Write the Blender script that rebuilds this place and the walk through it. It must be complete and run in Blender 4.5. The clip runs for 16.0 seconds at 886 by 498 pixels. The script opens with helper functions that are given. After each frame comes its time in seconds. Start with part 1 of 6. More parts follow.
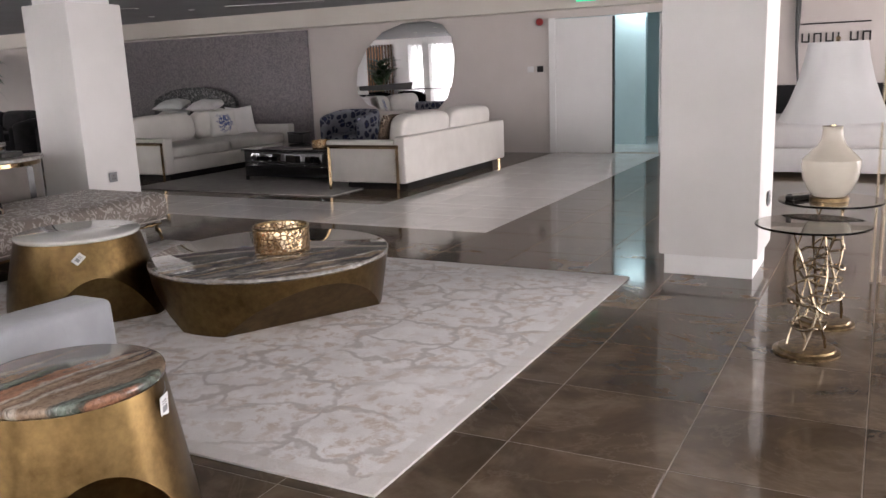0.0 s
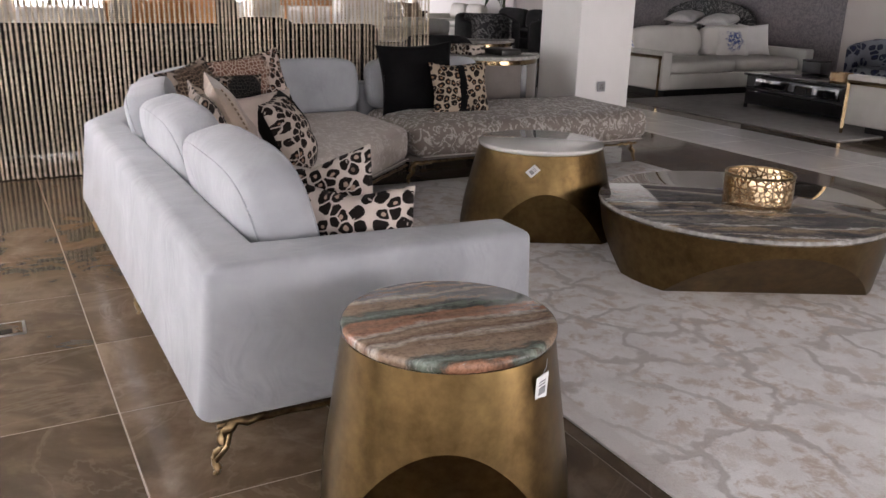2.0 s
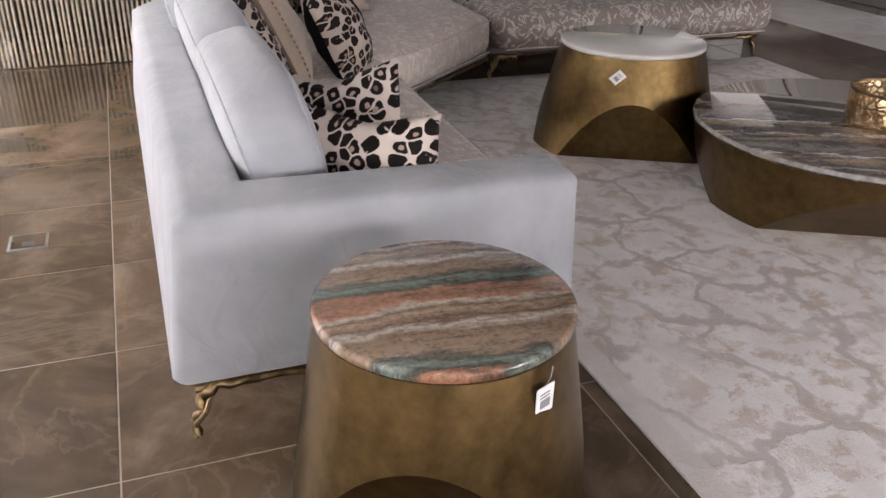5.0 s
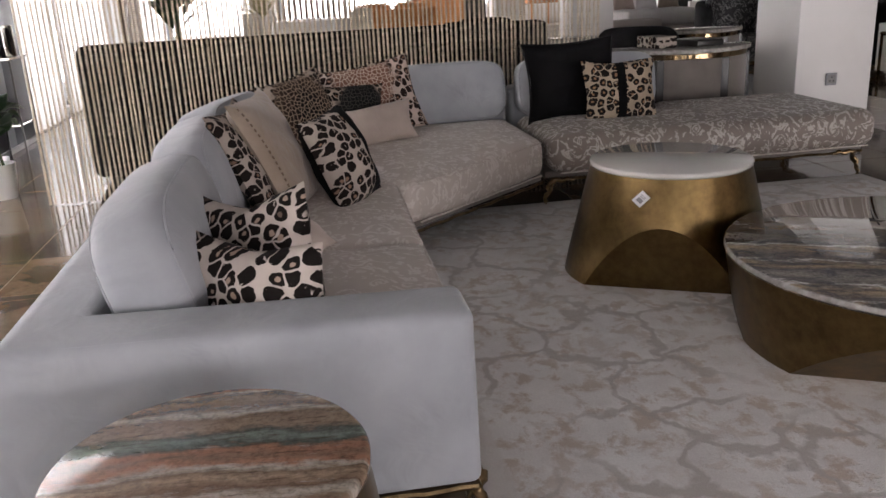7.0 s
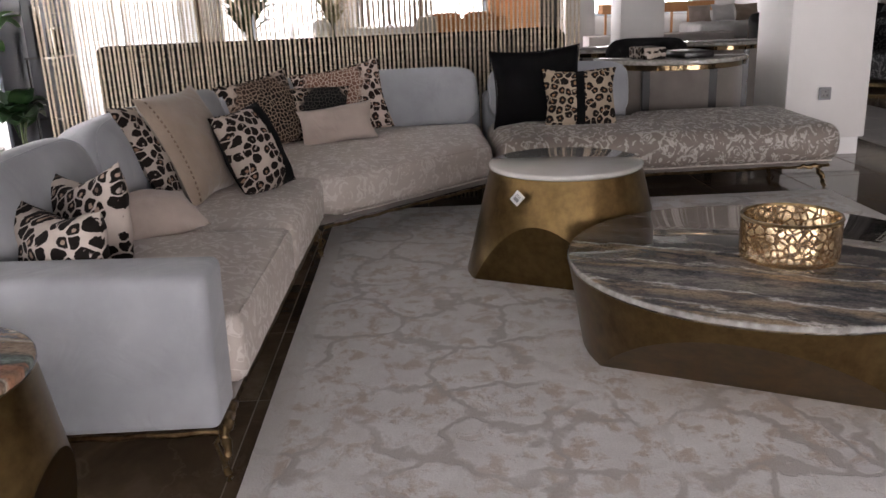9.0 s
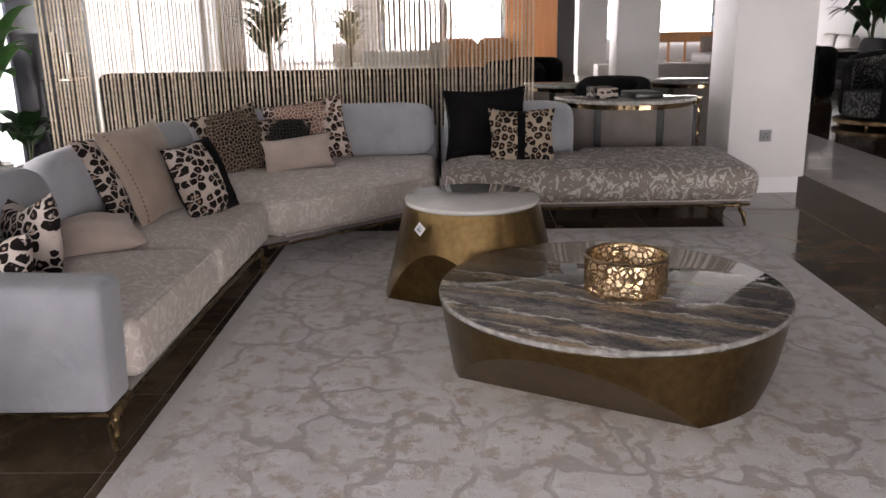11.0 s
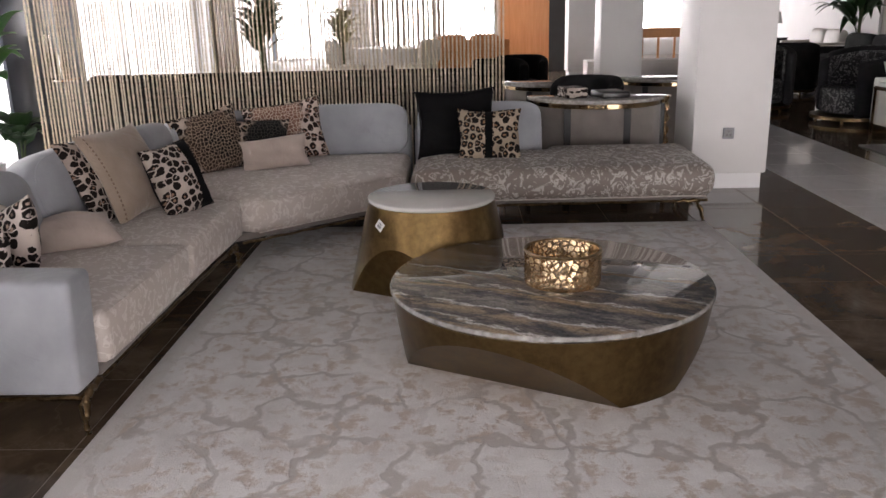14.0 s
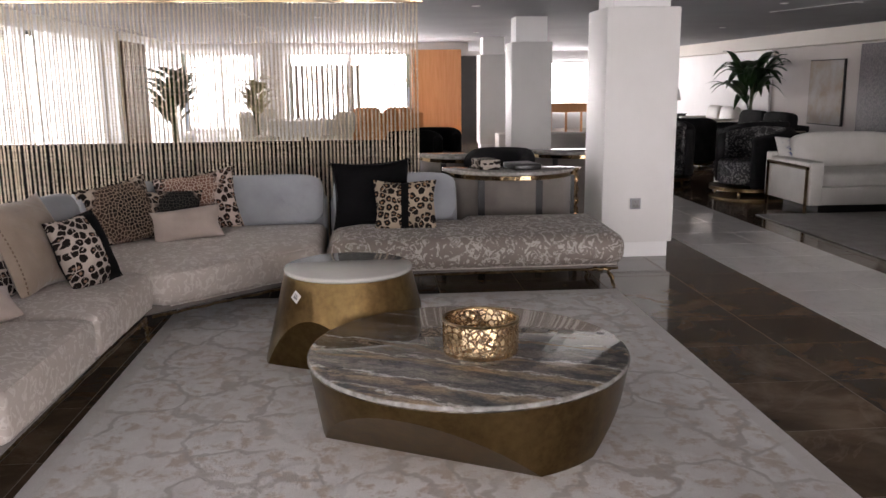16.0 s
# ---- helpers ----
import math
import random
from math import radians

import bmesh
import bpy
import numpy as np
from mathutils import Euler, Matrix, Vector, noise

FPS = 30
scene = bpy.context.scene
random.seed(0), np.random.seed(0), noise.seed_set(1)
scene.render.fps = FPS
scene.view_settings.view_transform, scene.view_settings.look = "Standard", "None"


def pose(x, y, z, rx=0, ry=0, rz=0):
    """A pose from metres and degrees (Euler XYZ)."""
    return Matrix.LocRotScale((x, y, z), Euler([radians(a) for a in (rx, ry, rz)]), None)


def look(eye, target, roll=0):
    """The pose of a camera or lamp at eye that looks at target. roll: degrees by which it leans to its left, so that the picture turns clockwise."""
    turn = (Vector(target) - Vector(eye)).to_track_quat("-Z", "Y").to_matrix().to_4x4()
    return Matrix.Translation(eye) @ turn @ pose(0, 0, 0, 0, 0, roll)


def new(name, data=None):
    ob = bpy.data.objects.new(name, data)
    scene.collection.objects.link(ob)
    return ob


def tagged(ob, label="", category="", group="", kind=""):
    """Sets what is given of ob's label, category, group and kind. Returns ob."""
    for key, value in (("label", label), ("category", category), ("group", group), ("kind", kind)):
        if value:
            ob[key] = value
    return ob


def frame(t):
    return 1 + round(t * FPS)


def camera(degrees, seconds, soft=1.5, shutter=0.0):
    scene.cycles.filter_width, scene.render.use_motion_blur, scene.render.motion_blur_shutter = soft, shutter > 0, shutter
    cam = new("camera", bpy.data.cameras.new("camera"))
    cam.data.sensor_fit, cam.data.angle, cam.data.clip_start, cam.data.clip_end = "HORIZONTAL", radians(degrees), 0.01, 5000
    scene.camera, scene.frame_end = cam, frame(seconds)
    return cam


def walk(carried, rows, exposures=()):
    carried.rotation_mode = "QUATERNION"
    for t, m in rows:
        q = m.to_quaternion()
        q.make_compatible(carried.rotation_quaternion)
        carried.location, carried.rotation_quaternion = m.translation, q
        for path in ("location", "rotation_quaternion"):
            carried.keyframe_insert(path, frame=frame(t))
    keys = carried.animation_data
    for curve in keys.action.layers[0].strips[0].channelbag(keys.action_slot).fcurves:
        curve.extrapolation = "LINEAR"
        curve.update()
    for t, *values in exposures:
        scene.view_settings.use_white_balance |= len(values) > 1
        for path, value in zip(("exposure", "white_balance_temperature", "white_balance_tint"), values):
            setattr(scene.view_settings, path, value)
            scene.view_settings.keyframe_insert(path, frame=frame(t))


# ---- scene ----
cam = camera(55.8, 16.0)
PATH = [
    (0, (0.417, 0.612, 1.338), (-0.505, 2.336, 0.918), -2.3),
    (0.5, (0.294, 0.756, 1.37), (-0.841, 2.345, 0.936), -2.2),
    (1, (0.139, 0.866, 1.368), (-1.143, 2.338, 0.932), -2.6),
    (1.5, (0.074, 0.956, 1.358), (-1.421, 2.193, 0.876), -2.2),
    (2, (0.063, 1.147, 1.314), (-1.605, 2.071, 0.711), 1.6),
    (2.5, (0.079, 1.201, 1.313), (-1.544, 2.031, 0.491), 1.8),
    (3, (0.084, 1.214, 1.312), (-1.523, 2.01, 0.425), 1.2),
    (3.2, (0.085, 1.226, 1.318), (-1.528, 2.019, 0.441), 1.2),
    (5.5, (-0.372, 1.740, 1.365), (-2.096, 2.304, 0.523), 0.0),
    (6, (-0.46, 1.934, 1.346), (-2.255, 2.446, 0.626), -1.4),
    (6.5, (-0.434, 2.108, 1.328), (-2.281, 2.505, 0.671), -2.3),
    (7, (-0.334, 2.298, 1.267), (-2.219, 2.588, 0.664), -2.9),
    (7.5, (-0.268, 2.482, 1.228), (-2.174, 2.625, 0.638), -3.1),
    (8, (-0.219, 2.727, 1.229), (-2.14, 2.817, 0.681), -3.3),
    (8.5, (-0.033, 2.962, 1.235), (-1.954, 3.023, 0.682), -2.3),
    (9, (0.007, 3.176, 1.225), (-1.909, 3.221, 0.653), -2.3),
    (9.2, (0.026, 3.276, 1.233), (-1.884, 3.409, 0.655), -1.6),
    (11.5, (0.588, 3.877, 1.416), (-1.326, 3.769, 0.848), -1.2),
    (12, (0.651, 3.988, 1.424), (-1.246, 3.844, 0.808), -1.5),
    (12.5, (0.686, 4.01, 1.442), (-1.206, 3.958, 0.798), -1.2),
    (13, (0.691, 4.005, 1.444), (-1.199, 3.968, 0.792), -1.3),
    (13.5, (0.708, 4.007, 1.461), (-1.198, 3.967, 0.854), -1.3),
    (14, (0.723, 4.003, 1.463), (-1.199, 3.952, 0.914), -1.3),
    (14.5, (0.748, 4.003, 1.478), (-1.191, 3.954, 0.987), -1.2),
    (15, (0.753, 3.994, 1.477), (-1.204, 3.948, 1.07), -1.0),
    (15.5, (0.74, 3.992, 1.474), (-1.223, 3.982, 1.094), -0.8),
    (16, (0.728, 3.993, 1.465), (-1.228, 4.147, 1.075), -0.5),
]
walk(cam, [(t, look(eye, target, roll)) for t, eye, target, roll in PATH], exposures=[(0, 0.52), (0.5, 0.15), (1.0, 0.17), (1.5, 0.28), (2.0, 0.45), (2.5, 0.90), (3.2, 1.05), (5.5, 0.50), (6.0, 0.28), (8.0, 0.25), (9.0, 0.36), (11.5, 0.45), (12.5, 0.54), (14.0, 0.45), (15.0, 0.36), (16.0, 0.48)])

# ---- daylight ----
world = bpy.data.worlds.new("sky")
scene.world = world
world.use_nodes = True
wn = world.node_tree.nodes
sky = wn.new("ShaderNodeTexSky")
sky.sky_type, sky.sun_disc, sky.sun_elevation, sky.sun_rotation = "NISHITA", False, radians(48), radians(150)
wn["Background"].inputs[1].default_value = 0.06
world.node_tree.links.new(sky.outputs[0], wn["Background"].inputs[0])
sun = new("sun", bpy.data.lights.new("sun", "SUN"))
sun.data.energy, sun.data.angle, sun.data.color = 0.5, radians(12), (1, 0.95, 0.88)
sun.matrix_world = look((4, -14, 20), (0, 2, 0))


def window_light(name, x, y, z, w, h, target, power):
    lamp = bpy.data.lights.new(name, "AREA")
    lamp.shape, lamp.size, lamp.size_y, lamp.energy, lamp.color = "RECTANGLE", w, h, power, (1.0, 0.925, 0.945)
    ob = new(name, lamp)
    ob.matrix_world = look((x, y, z), target)
    return ob


# ---- materials ----
def nodes_of(name):
    m = bpy.data.materials.new(name)
    m.use_nodes = True
    t = m.node_tree
    return m, t.nodes, t.links, t.nodes["Principled BSDF"]


def coords(n, l, scale=(1, 1, 1), rot=0.0, turn=(0, 0, 0)):
    tc, mp = n.new("ShaderNodeTexCoord"), n.new("ShaderNodeMapping")
    mp.inputs["Scale"].default_value = scale
    mp.inputs["Rotation"].default_value = (turn[0], turn[1], turn[2] + rot)
    l.new(tc.outputs["Object"], mp.inputs[0])
    return mp.outputs[0]


def stretched(n, l, vec, scale):
    mp = n.new("ShaderNodeMapping")
    mp.inputs["Scale"].default_value = scale
    l.new(vec, mp.inputs[0])
    return mp.outputs[0]


def noise_node(n, l, vec, scale, detail=4.0, rough=0.55, dist=0.0):
    t = n.new("ShaderNodeTexNoise")
    t.inputs["Scale"].default_value, t.inputs["Detail"].default_value = scale, detail
    t.inputs["Roughness"].default_value, t.inputs["Distortion"].default_value = rough, dist
    l.new(vec, t.inputs["Vector"])
    return t.outputs["Fac"]


def ramp(n, l, fac, stops, constant=False):
    r = n.new("ShaderNodeValToRGB")
    e = r.color_ramp.elements
    while len(e) < len(stops):
        e.new(0.5)
    for k, (p, c) in zip(e, stops):
        k.position, k.color = p, (*c, 1)
    if constant:
        r.color_ramp.interpolation = "CONSTANT"
    l.new(fac, r.inputs[0])
    return r.outputs[0]


def mix(n, l, fac, a, b, mode="MIX"):
    m = n.new("ShaderNodeMix")
    m.data_type, m.blend_type = "RGBA", mode
    for sock, v in ((m.inputs[0], fac), (m.inputs[6], a), (m.inputs[7], b)):
        if isinstance(v, (int, float)):
            sock.default_value = v
        elif isinstance(v, tuple):
            sock.default_value = (*v, 1)
        else:
            l.new(v, sock)
    return m.outputs[2]


def maths(n, l, op, a, b=0.0):
    m = n.new("ShaderNodeMath")
    m.operation = op
    for sock, v in ((m.inputs[0], a), (m.inputs[1], b)):
        if isinstance(v, (int, float)):
            sock.default_value = v
        else:
            l.new(v, sock)
    return m.outputs[0]


def bump(n, l, bsdf, height, strength=0.3, distance=0.002):
    b = n.new("ShaderNodeBump")
    b.inputs["Strength"].default_value, b.inputs["Distance"].default_value = strength, distance
    l.new(height, b.inputs["Height"])
    l.new(b.outputs[0], bsdf.inputs["Normal"])


def plain(name, c1, c2, scale=6.0, rough=0.6, metal=0.0, grain=0.2, fine=180.0, rough2=None, coat=0.0, sheen=0.0, crease=0.0):
    """Two tones mixed by a broad noise, with a fine relief."""
    m, n, l, b = nodes_of(name)
    v = coords(n, l)
    f = noise_node(n, l, v, scale, 6)
    l.new(ramp(n, l, f, [(0.3, c1), (0.7, c2)]), b.inputs["Base Color"])
    g = noise_node(n, l, v, scale * 3, 5)
    r = n.new("ShaderNodeMapRange")
    r.inputs[3].default_value, r.inputs[4].default_value = rough, rough if rough2 is None else rough2
    l.new(g, r.inputs[0])
    l.new(r.outputs[0], b.inputs["Roughness"])
    b.inputs["Metallic"].default_value = metal
    b.inputs["Coat Weight"].default_value = coat
    b.inputs["Sheen Weight"].default_value = sheen
    if sheen:
        b.inputs["Specular IOR Level"].default_value = 0.15
    if crease:
        folds = maths(n, l, "ADD", maths(n, l, "MULTIPLY", noise_node(n, l, v, 5.5, 3, 0.5, 1.2), crease), maths(n, l, "MULTIPLY", noise_node(n, l, v, fine, 3), 0.02 * grain))
        bump(n, l, b, folds, 1.0, 0.02)
    elif grain:
        bump(n, l, b, noise_node(n, l, v, fine, 3), grain)
    return m


def tile_material(name, stops, vein, rough=0.07, spread=0.19):
    m, n, l, b = nodes_of(name)
    tc, oi = n.new("ShaderNodeTexCoord"), n.new("ShaderNodeObjectInfo")
    geo = n.new("ShaderNodeNewGeometry")
    add = n.new("ShaderNodeVectorMath")
    add.operation = "ADD"
    shift = maths(n, l, "ADD", maths(n, l, "MULTIPLY", oi.outputs["Random"], 40.0), maths(n, l, "MULTIPLY", geo.outputs["Random Per Island"], 40.0))
    l.new(tc.outputs["Object"], add.inputs[0])
    l.new(shift, add.inputs[1])
    v = add.outputs[0]
    base = ramp(n, l, noise_node(n, l, v, 2.4, 8, 0.62, 0.5), stops)
    wave = noise_node(n, l, v, 1.1, 5, 0.6, 2.4)
    line = ramp(n, l, wave, [(0.475, (0, 0, 0)), (0.5, (1, 1, 1)), (0.515, (0, 0, 0))])
    own = n.new("ShaderNodeMapRange")
    own.inputs[3].default_value, own.inputs[4].default_value = 1 - spread, 1 + spread
    l.new(maths(n, l, "FRACT", maths(n, l, "MULTIPLY", shift, 7.3)), own.inputs[0])
    each = n.new("ShaderNodeVectorMath")
    each.operation = "SCALE"
    l.new(mix(n, l, maths(n, l, "MULTIPLY", line, 0.16), base, vein), each.inputs[0])
    l.new(own.outputs[0], each.inputs["Scale"])
    l.new(each.outputs[0], b.inputs["Base Color"])
    r = n.new("ShaderNodeMapRange")
    r.inputs[3].default_value, r.inputs[4].default_value = rough * 0.6, rough * 1.7
    l.new(noise_node(n, l, v, 5, 5), r.inputs[0])
    l.new(r.outputs[0], b.inputs["Roughness"])
    b.inputs["Specular IOR Level"].default_value = 0.5
    return m


def leopard(name, ground, spot, centre, scale=14.0, net=None, net_at=(0.0, 0.25), net_size=0.2, flat=True, open_rings=0.55):
    """Dark uneven spots, the larger ones broken rings round a tan middle; net: colours of a fine scaled field in the cushion's middle."""
    m, n, l, b = nodes_of(name)
    v = coords(n, l, turn=(radians(90), 0, 0)) if flat else coords(n, l)
    place = v
    oi, jump = n.new("ShaderNodeObjectInfo"), n.new("ShaderNodeVectorMath")
    jump.operation = "ADD"
    l.new(v, jump.inputs[0])
    l.new(maths(n, l, "MULTIPLY", oi.outputs["Random"], 9.0), jump.inputs[1])
    v = jump.outputs[0]
    wob = n.new("ShaderNodeTexNoise")
    wob.inputs["Scale"].default_value, wob.inputs["Detail"].default_value = scale * 0.7, 2
    l.new(v, wob.inputs["Vector"])
    off = n.new("ShaderNodeVectorMath")
    off.operation = "MULTIPLY_ADD"
    off.inputs[1].default_value = (0.75 / scale,) * 3
    l.new(wob.outputs["Color"], off.inputs[0])
    l.new(v, off.inputs[2])

    def cells(feature, size):
        vo = n.new("ShaderNodeTexVoronoi")
        vo.feature, vo.voronoi_dimensions = feature, "2D" if flat else "3D"
        vo.inputs["Scale"].default_value, vo.inputs["Randomness"].default_value = size, 0.85
        l.new(off.outputs[0], vo.inputs["Vector"])
        return vo

    edge = cells("DISTANCE_TO_EDGE", scale).outputs["Distance"]
    spots = cells("F1", scale)
    kind = n.new("ShaderNodeSeparateColor")
    l.new(spots.outputs["Color"], kind.inputs[0])
    ragged = maths(n, l, "MULTIPLY", maths(n, l, "SUBTRACT", noise_node(n, l, v, scale * 1.8, 2, 0.5), 0.5), 0.34)
    d = maths(n, l, "ADD", spots.outputs["Distance"], ragged)
    reach = maths(n, l, "SUBTRACT", 0.54, maths(n, l, "MULTIPLY", kind.outputs[0], 0.09))
    inside = maths(n, l, "MINIMUM", maths(n, l, "SUBTRACT", reach, d), maths(n, l, "SUBTRACT", maths(n, l, "ADD", edge, maths(n, l, "MULTIPLY", ragged, 0.25)), 0.043))
    dark = ramp(n, l, inside, [(0.0, (0, 0, 0)), (0.03, (1, 1, 1))])
    hollow = maths(n, l, "MULTIPLY", ramp(n, l, d, [(0.13, (1, 1, 1)), (0.17, (0, 0, 0))]), ramp(n, l, kind.outputs[1], [(1 - open_rings, (0, 0, 0)), (1 - open_rings + 0.02, (1, 1, 1))]))
    gaps = ramp(n, l, noise_node(n, l, v, scale * 1.5, 2, 0.5, 0.6), [(0.66, (0, 0, 0)), (0.70, (1, 1, 1))])
    dark = maths(n, l, "MULTIPLY", dark, maths(n, l, "SUBTRACT", 1.0, maths(n, l, "MULTIPLY", gaps, 0.85)))
    tone = ramp(n, l, noise_node(n, l, v, 7, 3), [(0.3, tuple(0.72 * c for c in ground)), (0.7, ground)])
    col = mix(n, l, dark, tone, spot)
    col = mix(n, l, maths(n, l, "MULTIPLY", hollow, 0.9), col, centre)
    if net:
        lines, scale_tone, core = net
        fine = cells("DISTANCE_TO_EDGE", scale * 1.9).outputs["Distance"]
        away = n.new("ShaderNodeVectorMath")
        away.operation = "DISTANCE"
        away.inputs[1].default_value = (net_at[0], -net_at[1], 0.0)
        flatten = stretched(n, l, place, (1, 1, 0))
        l.new(flatten, away.inputs[0])
        d = maths(n, l, "ADD", away.outputs["Value"], maths(n, l, "MULTIPLY", maths(n, l, "SUBTRACT", noise_node(n, l, v, 8, 3), 0.5), 0.16))
        field = mix(n, l, ramp(n, l, d, [(net_size * 0.42, (1, 1, 1)), (net_size * 0.9, (0, 0, 0))]), scale_tone, core)
        field = mix(n, l, ramp(n, l, fine, [(0.05, (1, 1, 1)), (0.13, (0, 0, 0))]), field, lines)
        col = mix(n, l, ramp(n, l, d, [(net_size * 0.85, (1, 1, 1)), (net_size * 1.05, (0, 0, 0))]), col, field)
    l.new(col, b.inputs["Base Color"])
    b.inputs["Roughness"].default_value, b.inputs["Specular IOR Level"].default_value = 0.7, 0.12
    creases = maths(n, l, "ADD", maths(n, l, "MULTIPLY", noise_node(n, l, v, 7, 3, 0.5, 1.0), 0.35), maths(n, l, "MULTIPLY", noise_node(n, l, v, 260, 3), 0.006))
    bump(n, l, b, creases, 1.0, 0.02)
    return m


def flower_print(name, ground, ink):
    """One large inked flower with ragged petals in the middle of a cushion."""
    m, n, l, b = nodes_of(name)
    v = coords(n, l)
    away = n.new("ShaderNodeVectorMath")
    away.operation = "DISTANCE"
    away.inputs[1].default_value = (0.0, -0.05, 0.21)
    l.new(v, away.inputs[0])
    d = maths(n, l, "ADD", away.outputs["Value"], maths(n, l, "MULTIPLY", maths(n, l, "SUBTRACT", noise_node(n, l, v, 14, 4, 0.6), 0.5), 0.28))
    gaps = ramp(n, l, noise_node(n, l, v, 26, 3, 0.6, 0.8), [(0.42, (0, 0, 0)), (0.52, (1, 1, 1))])
    f = maths(n, l, "MULTIPLY", ramp(n, l, d, [(0.09, (1, 1, 1)), (0.15, (0, 0, 0))]), gaps)
    l.new(mix(n, l, f, ground, ink), b.inputs["Base Color"])
    b.inputs["Roughness"].default_value = 0.7
    bump(n, l, b, noise_node(n, l, v, 260, 3), 0.25)
    return m


def jacquard(name, ground, figure, strength=0.7, sheen=0.12):
    m, n, l, b = nodes_of(name)
    v = coords(n, l)
    a = noise_node(n, l, v, 13, 3, 0.5, 2.3)
    leaf = ramp(n, l, a, [(0.535, (0, 0, 0)), (0.56, (1, 1, 1)), (0.64, (1, 1, 1)), (0.67, (0, 0, 0))])
    c = ramp(n, l, noise_node(n, l, v, 3, 4), [(0.3, tuple(x * 0.88 for x in ground)), (0.7, ground)])
    l.new(mix(n, l, maths(n, l, "MULTIPLY", leaf, strength), c, figure), b.inputs["Base Color"])
    l.new(ramp(n, l, leaf, [(0, (0.6,) * 3), (1, (0.32,) * 3)]), b.inputs["Roughness"])
    b.inputs["Sheen Weight"].default_value = sheen
    bump(n, l, b, maths(n, l, "ADD", maths(n, l, "MULTIPLY", leaf, 2.0), noise_node(n, l, v, 220, 2)), 0.35)
    return m


def rug_material():
    m, n, l, b = nodes_of("rug_wool_silk")
    v = coords(n, l)
    base = ramp(n, l, noise_node(n, l, v, 5, 5, 0.65), [(0.35, (0.69, 0.655, 0.635)), (0.65, (0.83, 0.805, 0.79))])
    where = ramp(n, l, noise_node(n, l, v, 2.6, 2, 0.5), [(0.30, (0.25,) * 3), (0.52, (1, 1, 1))])
    blot = ramp(n, l, noise_node(n, l, v, 11, 6, 0.68, 0.3), [(0.49, (0, 0, 0)), (0.60, (1, 1, 1))])
    c = mix(n, l, maths(n, l, "MULTIPLY", maths(n, l, "MULTIPLY", blot, where), 0.85), base, (0.515, 0.41, 0.335))
    wob = n.new("ShaderNodeTexNoise")
    wob.inputs["Scale"].default_value, wob.inputs["Detail"].default_value = 4.0, 4
    l.new(v, wob.inputs["Vector"])
    off = n.new("ShaderNodeVectorMath")
    off.operation = "MULTIPLY_ADD"
    off.inputs[1].default_value = (0.42, 0.42, 0.42)
    l.new(wob.outputs["Color"], off.inputs[0])
    l.new(v, off.inputs[2])
    vo = n.new("ShaderNodeTexVoronoi")
    vo.feature, vo.voronoi_dimensions = "DISTANCE_TO_EDGE", "2D"
    vo.inputs["Scale"].default_value = 3.0
    l.new(off.outputs[0], vo.inputs["Vector"])
    ragged = maths(n, l, "ADD", vo.outputs["Distance"], maths(n, l, "MULTIPLY", maths(n, l, "SUBTRACT", noise_node(n, l, v, 30, 3), 0.5), 0.06))
    vein = ramp(n, l, ragged, [(0.03, (1, 1, 1)), (0.075, (0, 0, 0))])
    gap = ramp(n, l, noise_node(n, l, v, 1.5, 2), [(0.36, (0.1,) * 3), (0.50, (1, 1, 1))])
    vein = maths(n, l, "MULTIPLY", vein, gap)
    c = mix(n, l, maths(n, l, "MULTIPLY", vein, 0.78), c, (0.45, 0.405, 0.375))
    # plain woven border inside the edge
    sep = n.new("ShaderNodeSeparateXYZ")
    l.new(v, sep.inputs[0])
    fx = maths(n, l, "SUBTRACT", 2.001, maths(n, l, "ABSOLUTE", maths(n, l, "ADD", sep.outputs[0], 2.964)))
    fy = maths(n, l, "SUBTRACT", 1.51, maths(n, l, "ABSOLUTE", maths(n, l, "SUBTRACT", sep.outputs[1], 4.17)))
    rim = ramp(n, l, maths(n, l, "MINIMUM", fx, fy), [(0.075, (1, 1, 1)), (0.085, (0, 0, 0))])
    c = mix(n, l, maths(n, l, "MULTIPLY", rim, 0.8), c, (0.66, 0.62, 0.59))
    pile = ramp(n, l, noise_node(n, l, v, 160, 2), [(0.3, (0.90,) * 3), (0.7, (1, 1, 1))])
    c = mix(n, l, 1.0, c, pile, "MULTIPLY")
    l.new(c, b.inputs["Base Color"])
    b.inputs["Roughness"].default_value = 0.85
    b.inputs["Sheen Weight"].default_value = 0.3
    h = maths(n, l, "ADD", noise_node(n, l, v, 240, 2), maths(n, l, "MULTIPLY", maths(n, l, "MAXIMUM", vein, blot), -1.2))
    bump(n, l, b, h, 0.5, 0.004)
    return m


